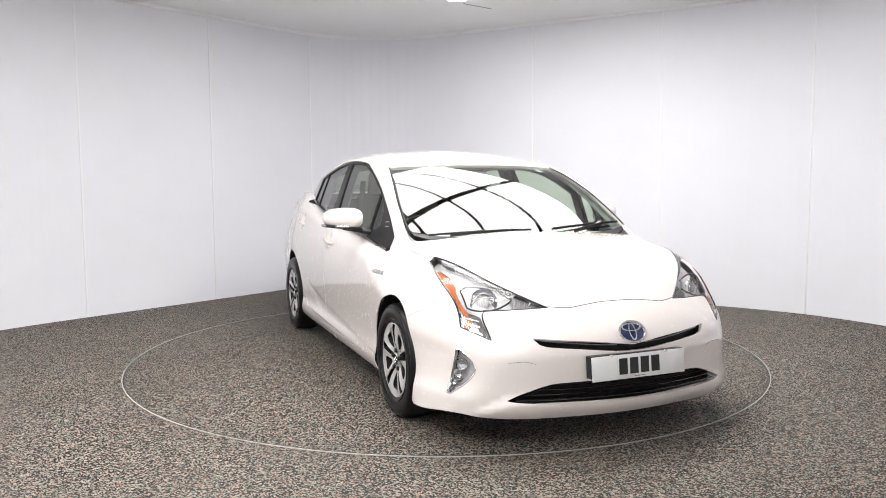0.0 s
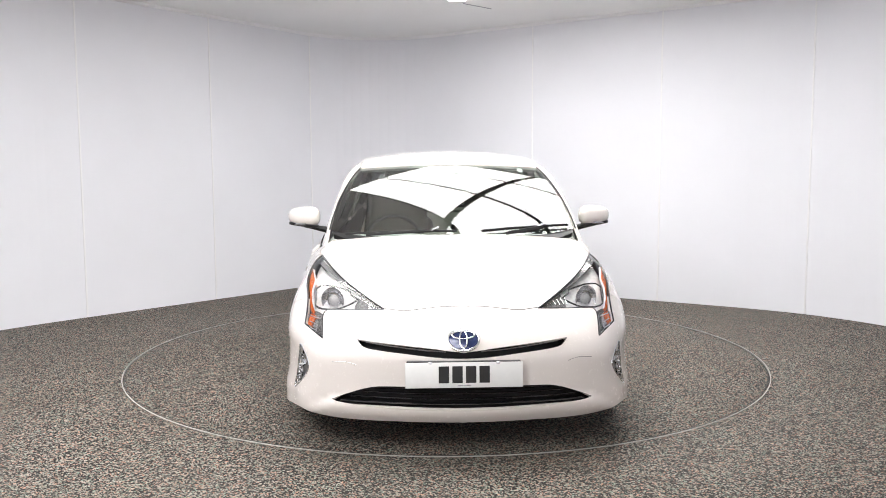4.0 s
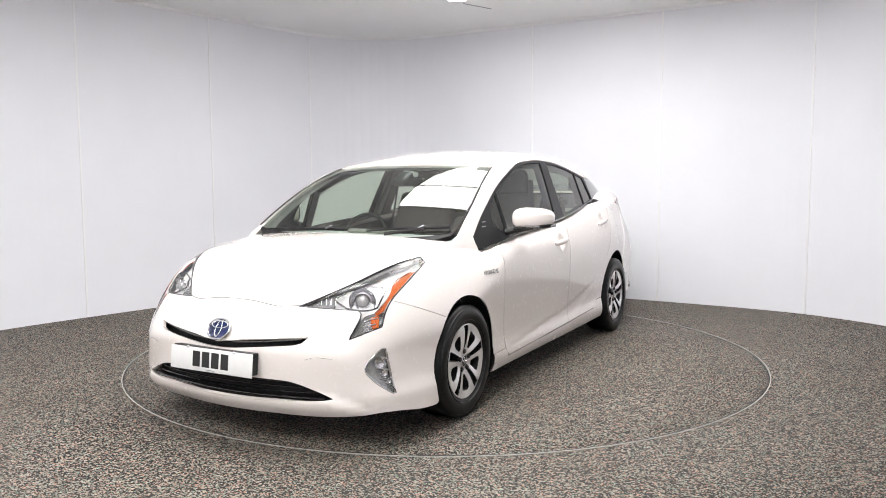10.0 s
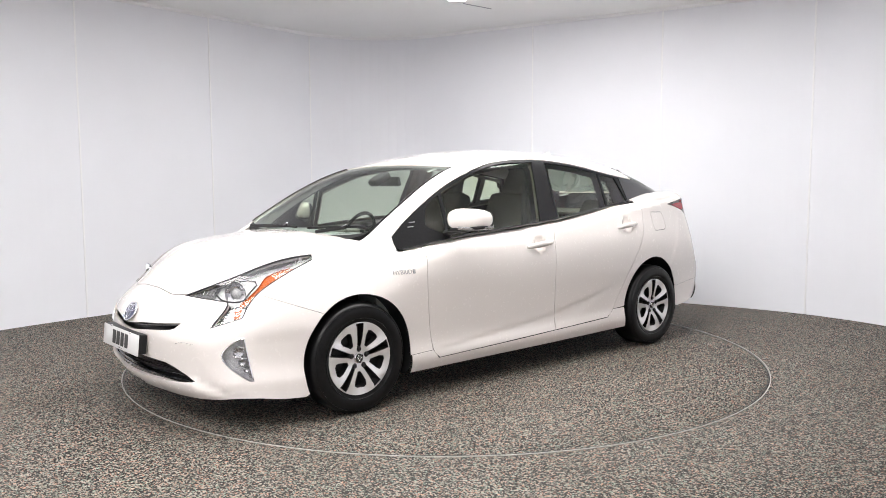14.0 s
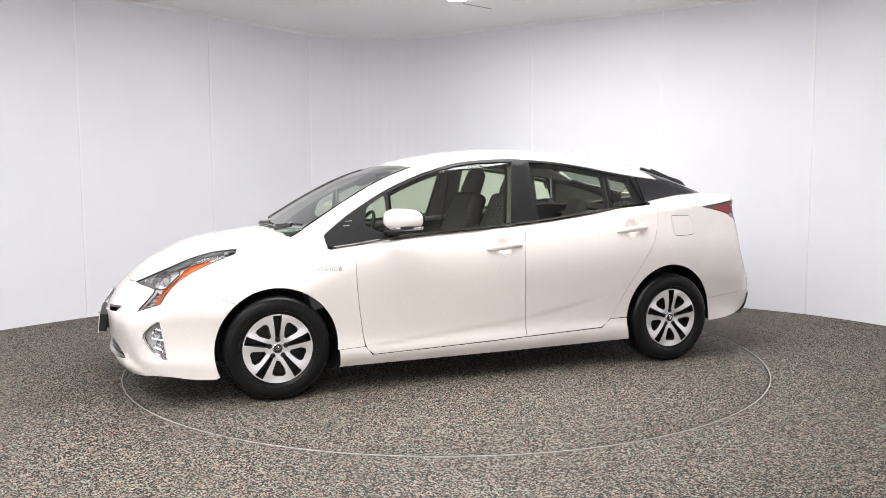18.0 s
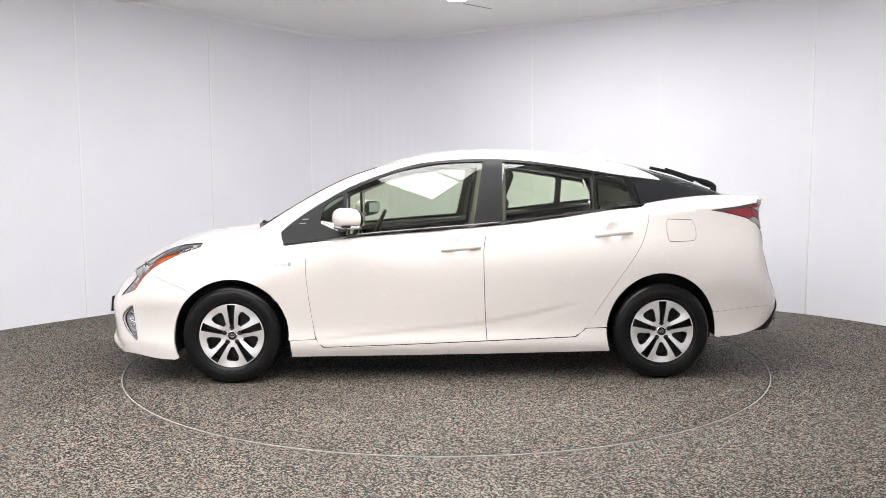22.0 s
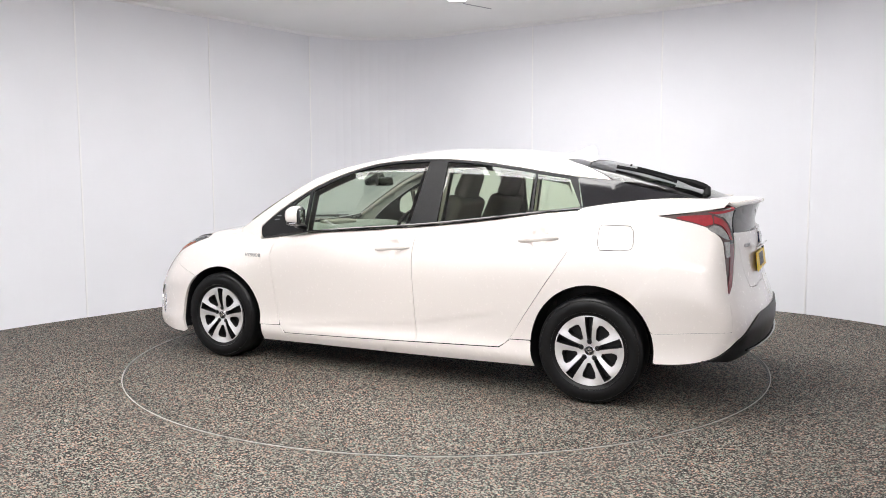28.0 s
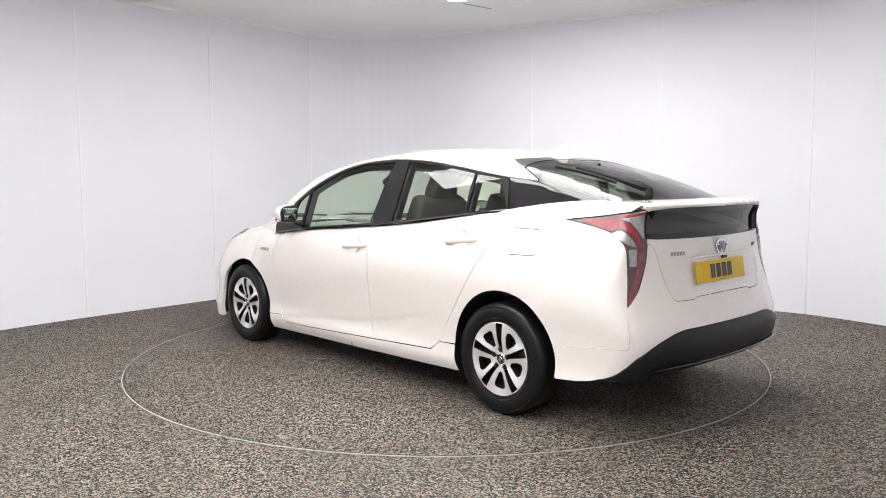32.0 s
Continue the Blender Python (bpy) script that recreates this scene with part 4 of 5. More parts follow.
back_loop = loop(rev(T(cabin, (-1.262, 0.555), (-1.235, 0.467), (-1.22, 0.283), (-1.25, 0.0))), T(cabin, *BACK_SIDE), T(cabin, (-1.88, 0.53), (-1.95, 0.38), (-1.995, 0.0)), T(cabin, (-1.95, 0.0), (-1.30, 0.0), step=0.05))
panel("rear_window", skin(CAB, back_loop, whole=True, sink=0.002, depth=0.0), BACKGLASS, tailgate, "sloping tinted rear window")
rear_tri = loop(S(cabin, (-1.205, 1.284), (-1.40, 1.262)), T(cabin, *BACK_SIDE[1:]), rev(S(cabin, (-1.262, 1.098), (-1.6, 1.135), (-1.77, 1.156))), S(cabin, (-1.255, 1.10), (-1.21, 1.275)))
both("rear_quarter_trim", skin(CAB, rear_tri, sink=0.002), GLOSS, car, "gloss black rear quarter trim")


def up(x, o):
    return (x, float(belt_z(x)) + o)


def dn(x, o):
    return (x, float(dlo_z(x)) - o)


PANES = {
    "quarter_light": loop(S(cabin, (0.800, 0.998), up(0.668, 0.030)), S(cabin, up(0.664, 0.04), dn(0.664, 0.030)), S(cabin, dn(0.670, 0.022), dn(0.73, 0.026), dn(0.775, 0.036), (0.800, 1.03))),
    "front_door_glass": loop(S(cabin, up(0.638, 0.010), up(0.3, 0.010), up(0.0, 0.010), up(-0.160, 0.010)), S(cabin, up(-0.163, 0.02), dn(-0.228, 0.026)), S(cabin, dn(-0.236, 0.016), dn(0.058, 0.016), dn(0.277, 0.018), dn(0.45, 0.020), dn(0.638, 0.022))),
    "rear_door_glass": loop(S(cabin, up(-0.350, 0.010), up(-0.62, 0.010), up(-0.943, 0.010)), S(cabin, up(-0.945, 0.02), dn(-0.945, 0.026)), S(cabin, dn(-0.943, 0.015), dn(-0.6, 0.015), dn(-0.360, 0.015))),
    "rear_fixed_glass": loop(S(cabin, up(-0.962, 0.010), up(-1.238, 0.010)), S(cabin, up(-1.236, 0.02), dn(-1.162, 0.026)), S(cabin, dn(-1.155, 0.016), dn(-0.962, 0.016))),
}
dlo_loop = loop(S(cabin, *DLO[:-1]), S(cabin, (-1.208, 1.275), (-1.252, 1.10)), rev(S(cabin, *BELT[:8])), S(cabin, (1.015, 0.868), (1.038, 0.884), (1.05, 0.910), (1.053, 0.936)))
both("window_frame", skin(CAB, dlo_loop, list(PANES.values()), sink=0.003, step=0.05, depth=0.014), BLACK, car, "black window surround and pillars")
for nm, lp in PANES.items():
    both(nm, skin(CAB, lp, sink=0.010, gap=-0.004, depth=0.0, step=0.06), GREEN, car, "green-tinted window glass")


# ---- wheels ----
def wheel(x, side):
    rim = [(0.198, 0.088), (0.200, 0.080), (0.190, 0.070), (0.186, -0.08)]
    hub = part("wheel", lathe_bm(rim, 64), DARKMETAL, car, "wheel with black tyre and silver cover", pose(x, side * 0.775, WZ, 0, 0, 0 if side > 0 else 180))
    tyre = [(0.198, 0.085), (0.215, 0.098), (0.245, 0.106), (0.275, 0.104), (0.296, 0.092), (0.304, 0.075), (0.306, 0.03), (0.306, -0.03), (0.304, -0.075), (0.296, -0.092), (0.26, -0.105), (0.2, -0.09)]
    part("tyre", lathe_bm(tyre, 72), RUBBER, hub, "black tyre")
    for r_, h_ in ((0.222, 0.1025), (0.284, 0.1005)):
        part("sidewall_rib", lathe_bm([(r_ - 0.003, h_ - 0.004), (r_ - 0.001, h_ + 0.0012), (r_ + 0.001, h_ + 0.0010), (r_ + 0.003, h_ - 0.004)], 72), RUBBER, hub, "")
    part("disc", lathe_bm([(0.188, 0.03), (0.06, 0.035), (0.002, 0.035)], 48), DARKMETAL, hub, "dark wheel disc")
    outline = np.array([(0.200 * math.cos(2 * math.pi * i / 90), 0.200 * math.sin(2 * math.pi * i / 90)) for i in range(90)])
    holes = []
    for k in range(5):
        a0 = math.pi / 2 + 2 * math.pi * k / 5
        q = [(0.060, -0.012), (0.12, -0.018), (0.1925, -0.026), (0.194, 0.0), (0.1925, 0.026), (0.12, 0.018), (0.060, 0.012), (0.056, 0.0)]
        holes.append(np.array([(r_ * math.cos(a0) - d_ * math.sin(a0), r_ * math.sin(a0) + d_ * math.cos(a0)) for r_, d_ in q]))
        a1 = a0 + math.pi / 5
        q = [(0.074, -0.009), (0.124, -0.038), (0.152, -0.041), (0.163, -0.026), (0.160, 0.020), (0.150, 0.036), (0.130, 0.034), (0.074, 0.010)]
        holes.append(np.array([(r_ * math.cos(a1) - d_ * math.sin(a1), r_ * math.sin(a1) + d_ * math.cos(a1)) for r_, d_ in q]))
    v2, f = triangulate(outline, [np.array(dense(list(h_) + [h_[0]], 0.008, False)[:-1]) for h_ in holes], 0.011)
    r = np.linalg.norm(v2, axis=1)
    # spokes fall away from the slots towards the windows
    fall = np.cos(5 * (np.arctan2(v2[:, 1], v2[:, 0]) - math.pi / 2)) * np.clip((r - 0.05) / 0.05, 0, 1) * np.clip((0.2 - r) / 0.03, 0, 1)
    front = 0.094 - 0.020 * (1 - np.clip((r - 0.03) / 0.16, 0, 1)) ** 2 + 0.006 * fall
    n = len(v2)
    v = [(p[0], h, p[1]) for p, h in zip(v2, front)] + [(p[0], h - 0.005, p[1]) for p, h in zip(v2, front)]
    fa = [tuple(t) for t in f] + [tuple(int(i) + n for i in reversed(t)) for t in f]
    cnt = set()
    for t in f:
        for a, b in ((t[0], t[1]), (t[1], t[2]), (t[2], t[0])):
            cnt.add((a, b))
    fa += [(a, a + n, b + n, b) for a, b in cnt if (b, a) not in cnt]
    bm = bmesh.new()
    vs = [bm.verts.new(tuple(map(float, p))) for p in v]
    for t in fa:
        bm.faces.new([vs[int(i)] for i in t])
    part("wheel_cover", bm, SILVER, hub, "silver ten-opening wheel cover")
    for h_ in holes:
        bm = bmesh.new()
        d_ = dense(list(h_) + [h_[0]], 0.012, False)[:-1]
        z_ = [0.088 - 0.020 * (1 - min(1, max(0, (math.hypot(*p) - 0.03) / 0.16))) ** 2 for p in d_]
        mid_ = h_.mean(0)
        top_ = [bm.verts.new((p[0], q_, p[1])) for p, q_ in zip(d_, z_)]
        low_ = [bm.verts.new((p[0] * 0.86 + mid_[0] * 0.14, 0.045, p[1] * 0.86 + mid_[1] * 0.14)) for p in d_]
        for i in range(len(d_)):
            j = (i + 1) % len(d_)
            bm.faces.new((top_[i], top_[j], low_[j], low_[i]))
        part("cover_pocket", bm, DARKMETAL, hub, "black recess in the wheel cover")
    part("cap", lathe_bm([(0.030, 0.074), (0.029, 0.081), (0.024, 0.084)], 32), CHROME, hub, "round centre cap")
    part("cap_disc", lathe_bm([(0.025, 0.0835), (0.012, 0.0845), (0.001, 0.0848)], 24), DARKMETAL, hub, "dark cap disc")
    for a_, b_ in ((0.017, 0.006), (0.006, 0.015)):
        part("cap_loop", tube_bm([(a_ * math.cos(2 * math.pi * i / 24), b_ * math.sin(2 * math.pi * i / 24), 0) for i in range(25)], 0.0022, 6), CHROME, hub, "", pose(0, 0.086, 0, 90, 0, 0))
    for k in range(5):
        a = math.pi / 2 + 2 * math.pi * k / 5
        # dark disc laid on the cover, its colour standing for the nut hole's shade
        part("nut_hole_shade", lathe_bm([(0.0155, 0.0800), (0.001, 0.0806)], 16), DARKMETAL, hub, "dark disc for the shade of a nut recess", Matrix.Translation((0.050 * math.cos(a), 0.002, 0.050 * math.sin(a))))
        part("nut", lathe_bm([(0.0125, 0.05), (0.0125, 0.086), (0.009, 0.091), (0.001, 0.091)], 12), BLACK, hub, "", Matrix.Translation((0.052 * math.cos(a), 0, 0.052 * math.sin(a))))
    return hub


for wx in (WF, WR):
    for sd in (1, -1):
        wheel(wx, sd)
        cx = wx
        arc = [(cx + 0.366 * math.cos(radians(a)), max(0.15, WZ + (TALL[cx] + 0.014) * math.sin(radians(a)))) for a in range(-18 if cx > 0 else -24, 205 if cx > 0 else 187, 3)]
        bm = bmesh.new()
        edge_y = [min(0.856, float(S(lower, (x, z), (x + 1e-4, z))[0][1]) - 0.006) for x, z in arc]
        rows_ = [[bm.verts.new((x, sd * min(y, e), z)) for (x, z), e in zip(arc, edge_y)] for y in (0.856, 0.74, 0.56)]
        for a, b in zip(rows_, rows_[1:]):
            for i in range(len(arc) - 1):
                bm.faces.new((a[i], a[i + 1], b[i + 1], b[i]))
        bm.faces.new(rows_[-1])
        part("wheel_liner", bm, BLACK, car, "black wheel-arch liner")

# underbody
bm = bmesh.new()
hull = [(-1.80, 0.50), (-1.72, 0.54), (-0.97, 0.54), (-0.95, 0.72), (0.95, 0.72), (0.97, 0.54), (1.72, 0.54), (1.76, 0.66), (1.98, 0.64), (2.12, 0.3), (2.14, 0.0)]
ring_ = hull + [(x, -y) for x, y in reversed(hull[:-1])]
lo_, hi_ = [bm.verts.new((x, y, 0.19)) for x, y in ring_], [bm.verts.new((x, y, 0.24)) for x, y in ring_]
bm.faces.new(lo_), bm.faces.new(hi_)
for i in range(len(ring_)):
    j = (i + 1) % len(ring_)
    bm.faces.new((lo_[i], lo_[j], hi_[j], hi_[i]))
part("underbody", bm, BLACK, car, "dark underbody", smooth=False)

# inner shell behind the panels; its black also stands for shade in the seams
ins = loop(S(lower, (0.95, 0.20), (-0.95, 0.20), step=0.05), S(lower, (-0.99, 0.35), (-1.1, 0.6), (-1.353, 0.70), (-1.6, 0.62), (-1.72, 0.45)), S(lower, (-1.8, 0.35), (-2.0, 0.35)), S(lower, (-2.0, 0.36), (-1.9, 0.98), step=0.05), S(lower, (-1.8, 1.0), (-1.25, 1.07), (-0.255, 0.965), (0.9, 0.855), (1.5, 0.80), (1.75, 0.70), step=0.05),
           S(lower, (1.78, 0.60), (1.76, 0.40)), S(lower, (1.72, 0.45), (1.6, 0.62), (1.353, 0.70), (1.1, 0.6), (0.99, 0.35)))
both("inner_panel", skin(BODY, ins, sink=0.03, depth=0.0, step=0.08), BLACK, car, "black inner side panel, darkening the seams")
# black sheet in place of the shaded depth behind the grille
nose_in = loop(FR((0.0, 0.19), (0.6, 0.19), step=0.05), FR((0.62, 0.2), (0.62, 0.60), step=0.05), FR((0.6, 0.62), (0.0, 0.64), step=0.05), FR((0.0, 0.62), (0.0, 0.2), step=0.05))
panel("grille_backing", skin(BODY, nose_in, sink=0.06, depth=0.0, step=0.06, whole=True), BLACK, front_bumper, "black sheet for the shade behind the grille")

# mirrors, swept back towards their outer ends
MX, MY, MZ, SWEEP = 0.602, 0.945, 1.035, 0.50


def mirror_at(lx, ly, lz, sd):
    return Vector((MX + lx - SWEEP * ly, sd * (MY + ly), MZ + lz))


def rounded(ax, ay, az, place, e=0.6):
    """A cushion shape of three half lengths, laid out by place()."""
    bm = bmesh.new()
    bmesh.ops.create_uvsphere(bm, u_segments=28, v_segments=16, radius=1.0)
    for v in bm.verts:
        ex, ey, ez = [math.copysign(abs(q) ** e, q) for q in v.co]
        v.co = place(ex * ax, ey * ay, ez * az)
    return bm


for sd, door in ((1, front_doors[0]), (-1, front_doors[1])):
    bm = bmesh.new()
    bmesh.ops.create_uvsphere(bm, u_segments=36, v_segments=24, radius=1.0)
    for v in bm.verts:
        c = v.co.copy()
        e = 0.72
        ex, ey, ez = [math.copysign(abs(q) ** e, q) for q in c]
        v.co = mirror_at(ex * (0.090 if ex > 0 else 0.040), ey * 0.110, ez * (0.063 - 0.008 * ey), sd)
    cap_ = part("door_mirror", bm, PAINT, car, "white door mirror housing")
    turn = 26.5 * sd
    part("mirror_base", rounded(0.060, 0.103, 0.013, lambda lx, ly, lz: mirror_at(lx + 0.018, ly, lz - 0.054 + 0.10 * ly, sd)), BLACK, cap_, "black lower mirror shell")
    root = Vector((0.665, sd * 0.790, 0.950))
    path = [root, Vector((0.662, sd * 0.835, 0.958)), mirror_at(0.025, -0.07, -0.070, sd), mirror_at(0.02, 0.0, -0.062, sd)]
    part("mirror_arm", tube_bm(path, [0.030, 0.026, 0.020, 0.014], 12, 0.7), BLACK, cap_, "black mirror arm")
    path = [mirror_at(0.082, -0.02, -0.048, sd), mirror_at(0.066, 0.05, -0.050, sd), mirror_at(0.030, 0.095, -0.048, sd), mirror_at(-0.020, 0.106, -0.046, sd)]
    part("indicator", tube_bm(path, 0.0095, 8), REFLECT, cap_, "clear side repeater")
    part("mirror_bezel", rounded(0.014, 0.103, 0.056, lambda lx, ly, lz: mirror_at(lx - 0.029, ly, lz * (1 - 0.08 * ly / 0.1), sd)), BLACK, cap_, "black mirror bezel")
    part("mirror_glass", box_bm(0.006, 0.176, 0.080, 0.002, 2), MIRROR, cap_, "mirror glass", Matrix.Translation(mirror_at(-0.0435, 0, 0, sd)) @ pose(0, 0, 0, 0, 0, turn))


# ---- details of the outside ----
def on(f, x=None, y=None, z=None, axis="y", side=1):
    """The place and outward normal of one point of the shell."""
    if axis == "y":
        p = S(f, (x, z), (x + 1e-4, z))[0]
    elif axis == "z":
        p = T(f, (x, abs(y)), (x + 1e-4, abs(y)))[0]
    else:
        p = FR((abs(y), z), (abs(y) + 1e-4, z), back=(axis == "-x"))[0]
    n = grad(f, p[None])[0]
    return Vector(p) * 1.0, Vector(n)


def flip(v, sd):
    return Vector((v.x, v.y * sd, v.z))


def frame_at(p, n, along=(0, 0, 1)):
    """A pose whose z leaves the surface and whose y keeps near the given way."""
    z_ = n.normalized()
    x_ = Vector(along).cross(z_).normalized()
    y_ = z_.cross(x_)
    return Matrix(((x_.x, y_.x, z_.x, p.x), (x_.y, y_.y, z_.y, p.y), (x_.z, y_.z, z_.z, p.z), (0, 0, 0, 1)))


# door handles
for doors, xa, za, xb, zb in ((front_doors, 0.048, 0.831, -0.203, 0.851), (rear_doors, -0.919, 0.913, -1.162, 0.934)):
    for sd, dr in ((1, doors[0]), (-1, doors[1])):
        pa, na = on(lower, x=xa, z=za)
        pb, nb = on(lower, x=xb, z=zb)
        path, rad = [], []
        for i in range(17):
            t = i / 16
            path.append(flip(pa.lerp(pb, t) + na.lerp(nb, t) * (0.017 * math.sin(math.pi * t) ** 0.6 + 0.002), sd))
            rad.append(0.005 + 0.0055 * math.sin(math.pi * t) ** 0.5)
        part("handle", tube_bm(path, rad, 14, 1.75), PAINT, dr, "white pull handle")

# black sail dashes and belt strip
for sd in (1, -1):
    for zz, xx in ((1.022, 0.900), (0.996, 0.915)):
        p, n = on(cabin, x=xx, z=zz)
        part("sail_mark", box_bm(0.042, 0.0055, 0.004, 0.0015, 1), BADGE, car, "", frame_at(flip(p, sd), flip(n, sd)) @ pose(0, 0, 0.001, 0, 0, 4))
    q = S(cabin, *[(x, z + 0.004) for x, z in BELT[:8]], step=0.05)
    strip_b = tube_bm([(p[0], sd * (p[1] + 0.003), p[2]) for p in q], 0.0065, 6)
    part("belt_moulding", strip_b, GLOSS, car, "gloss black window moulding")
    qd = [on(cabin, x=0.651, z=zz)[0] for zz in (0.935, 1.02, 1.11, 1.195)]
    part("division_bar", tube_bm([(p.x, sd * (p.y - 0.006), p.z) for p in qd], 0.010, 8, 0.6), BLACK, car, "black bar between the panes")

# grille slats
for k, zz in enumerate((0.262, 0.285, 0.308, 0.330)):
    half = (0.56, 0.52, 0.46, 0.40)[k]
    pts = FR((-half, zz), (half, zz), step=0.06)
    pts[:, 0] -= 0.022
    part("grille_slat", tube_bm([tuple(p) for p in pts], 0.0075, 6, 0.6), GLOSS, front_bumper, "gloss black grille slat")
pts = FR((0.08, 0.500), (0.20, 0.508), (0.44, 0.532), step=0.04)
for sd in (1, -1):
    part("slot_bar", tube_bm([(p[0] - 0.025, sd * p[1], p[2]) for p in pts], 0.006, 6, 0.6), GREYBAR, front_bumper, "thin grey bar in the upper slot")

# emblems as plain rings on blue
def ellipse_ring(a, b, r, n=48, fl=0.8):
    return tube_bm([(a * math.cos(2 * math.pi * i / n), b * math.sin(2 * math.pi * i / n), 0) for i in range(n + 1)], r, 8, fl)


def emblem(parent, m, w, h):
    disc = lathe_bm([(1.0, 0.0), (0.97, 0.006), (0.6, 0.010), (0.001, 0.011)], 48, "z")
    for v in disc.verts:
        v.co.x *= w * 0.95
        v.co.y *= h * 0.95
    e = part("emblem", disc, BLUE, parent, "oval blue and chrome emblem", m)
    up_ = Matrix.Translation((0, 0, 0.008))
    part("emblem_ring", ellipse_ring(w, h, 0.075 * w), CHROME, e, "chrome ring", up_)
    part("emblem_loop", ellipse_ring(w * 0.24, h * 0.78, 0.06 * w), CHROME, e, "", up_)
    part("emblem_loop", ellipse_ring(w * 0.72, h * 0.36, 0.06 * w), CHROME, e, "", up_ @ Matrix.Translation((0, h * 0.42, 0)))


p, n = on(lower, y=0.0, z=0.553, axis="x")
emblem(car, frame_at(p + n * 0.003, n), 0.070, 0.052)
p, n = on(lower, y=0.0, z=0.912, axis="-x")
emblem(car, frame_at(p + n * 0.001, n), 0.055, 0.040)


# plates, their lettering as plain bars
def plate(parent, m, mat, label, bars=4, size=0.060):
    pl = part("plate", box_bm(0.520, 0.112, 0.004, 0.0015, 2), mat, parent, label, m)
    for i in range(bars):
        part("plate_bar", box_bm(0.046, 0.074, 0.002), INK, pl, "", Matrix.Translation(((i - 1.5) * size, 0.002, 0.0026)), False)
    part("plate_line", box_bm(0.06, 0.003, 0.001), GREYBAR, pl, "", Matrix.Translation((0, -0.047, 0.0024)), False)
    return pl


back_ = box_bm(0.512, 0.104, 0.046, 0.004, 1)
part("plate_holder", back_, BLACK, front_bumper, "black plate holder", frame_at(Vector((2.302, 0.0, 0.416)), Vector((1, 0, 0.10))))
plate(car, frame_at(Vector((2.330, 0.0, 0.412)), Vector((1, 0.02, 0.10))), PLATE, "white front number plate")
for sd in (-1, 1):
    part("plate_clip", box_bm(0.016, 0.01, 0.008, 0.002, 1), CHROME, front_bumper, "", frame_at(Vector((2.327, sd * 0.15, 0.466)), Vector((1, 0, 0.1))))
p, n = on(lower, y=0.0, z=0.785, axis="-x")
plate(car, frame_at(p + n * 0.007 + Vector((0, 0.018, 0)), n), PLATEY, "yellow rear number plate")
part("plate_trim", box_bm(0.60, 0.012, 0.014, 0.004, 2), PAINT, tailgate, "", frame_at(p + Vector((-0.008, 0, 0.084)), n))
part("lock_button", box_bm(0.05, 0.014, 0.012, 0.003, 1), BLACK, tailgate, "black tailgate button", frame_at(p + Vector((-0.012, 0, 0.072)), n))


# badges
def words(name, text, size, m, mat, parent, label):
    cu = bpy.data.curves.new("words", "FONT")
    cu.body, cu.size, cu.extrude, cu.align_x, cu.align_y = text, size, 0.0012, "CENTER", "CENTER"
    tmp = bpy.data.objects.new("words", cu)
    scene.collection.objects.link(tmp)
    me = bpy.data.meshes.new_from_object(tmp.evaluated_get(bpy.context.evaluated_depsgraph_get()))
    bpy.data.objects.remove(tmp)
    me.materials.clear()
    me.materials.append(mat)
    return put(name, me, parent, m, label)


for sd in (1, -1):
    p, n = on(lower, x=1.06, z=0.750)
    words("badge", "HYBRID", 0.036, frame_at(flip(p + n * 0.002, sd), flip(n, sd)), BADGE, car, "small chrome lettering")
    p, n = on(lower, x=0.985 if sd > 0 else 1.135, z=0.751)
    part("badge_mark", box_bm(0.016, 0.026, 0.003, 0.003, 1), BADGE, car, "small dark badge mark", frame_at(flip(p + n * 0.002, sd), flip(n, sd)))
for y_, w_ in ((0.385, 0.115), (-0.475, 0.075)):
    p, n = on(lower, y=y_, z=0.893, axis="-x")
    sg = 1 if y_ > 0 else -1
    k = 5 if y_ > 0 else 3
    for i in range(k):
        part("badge_bar", box_bm(w_ / k * 0.72, 0.020, 0.003, 0.001, 1), BADGE, tailgate, "", frame_at(flip(p + n * 0.002, sg), flip(n, sg)) @ Matrix.Translation(((i - (k - 1) / 2) * w_ / k, 0, 0)), False)

# wipers
def blade_on(f, a, b, lift, name, rad, mat, parent, label, n=14, bow=0.0):
    pts = T(f, *[(a[0] + (b[0] - a[0]) * i / n, abs(a[1] + (b[1] - a[1]) * i / n)) for i in range(n + 1)], step=1.0)
    ys = [a[1] + (b[1] - a[1]) * i / n for i in range(n + 1)]
    path = [(q[0], yy, q[2] + lift + bow * math.sin(math.pi * i / n)) for i, (q, yy) in enumerate(zip(pts, ys))]
    return part(name, tube_bm(path, rad, 6, 1.3), mat, parent, label)


w1 = blade_on(cabin, (1.236, -0.62), (1.240, 0.02), 0.012, "wiper", 0.005, BLACK, car, "black windscreen wiper")
w2 = blade_on(cabin, (1.243, 0.16), (1.165, 0.670), 0.014, "wiper", 0.006, BLACK, car, "black windscreen wiper")
blade_on(cabin, (1.262, -0.50), (1.245, -0.10), 0.018, "wiper_arm", 0.007, BLACK, w1, "")
blade_on(cabin, (1.270, 0.30), (1.205, 0.52), 0.020, "wiper_arm", 0.009, BLACK, w2, "")
for wob, (px_, py_, rz_) in ((w1, (1.246, -0.11, 88)), (w2, (1.208, 0.50, 104))):
    p, n = on(cabin, x=px_, y=py_, axis="z")
    part("wiper_joint", box_bm(0.055, 0.016, 0.012, 0.004, 1), GREYBAR, wob, "", pose(px_, py_, p.z + 0.028, 0, 25, rz_ - 180))
rw = blade_on(cabin, (-1.385, 0.435), (-1.72, 0.33), 0.014, "rear_wiper", 0.009, BLACK, car, "black rear wiper", bow=0.004)
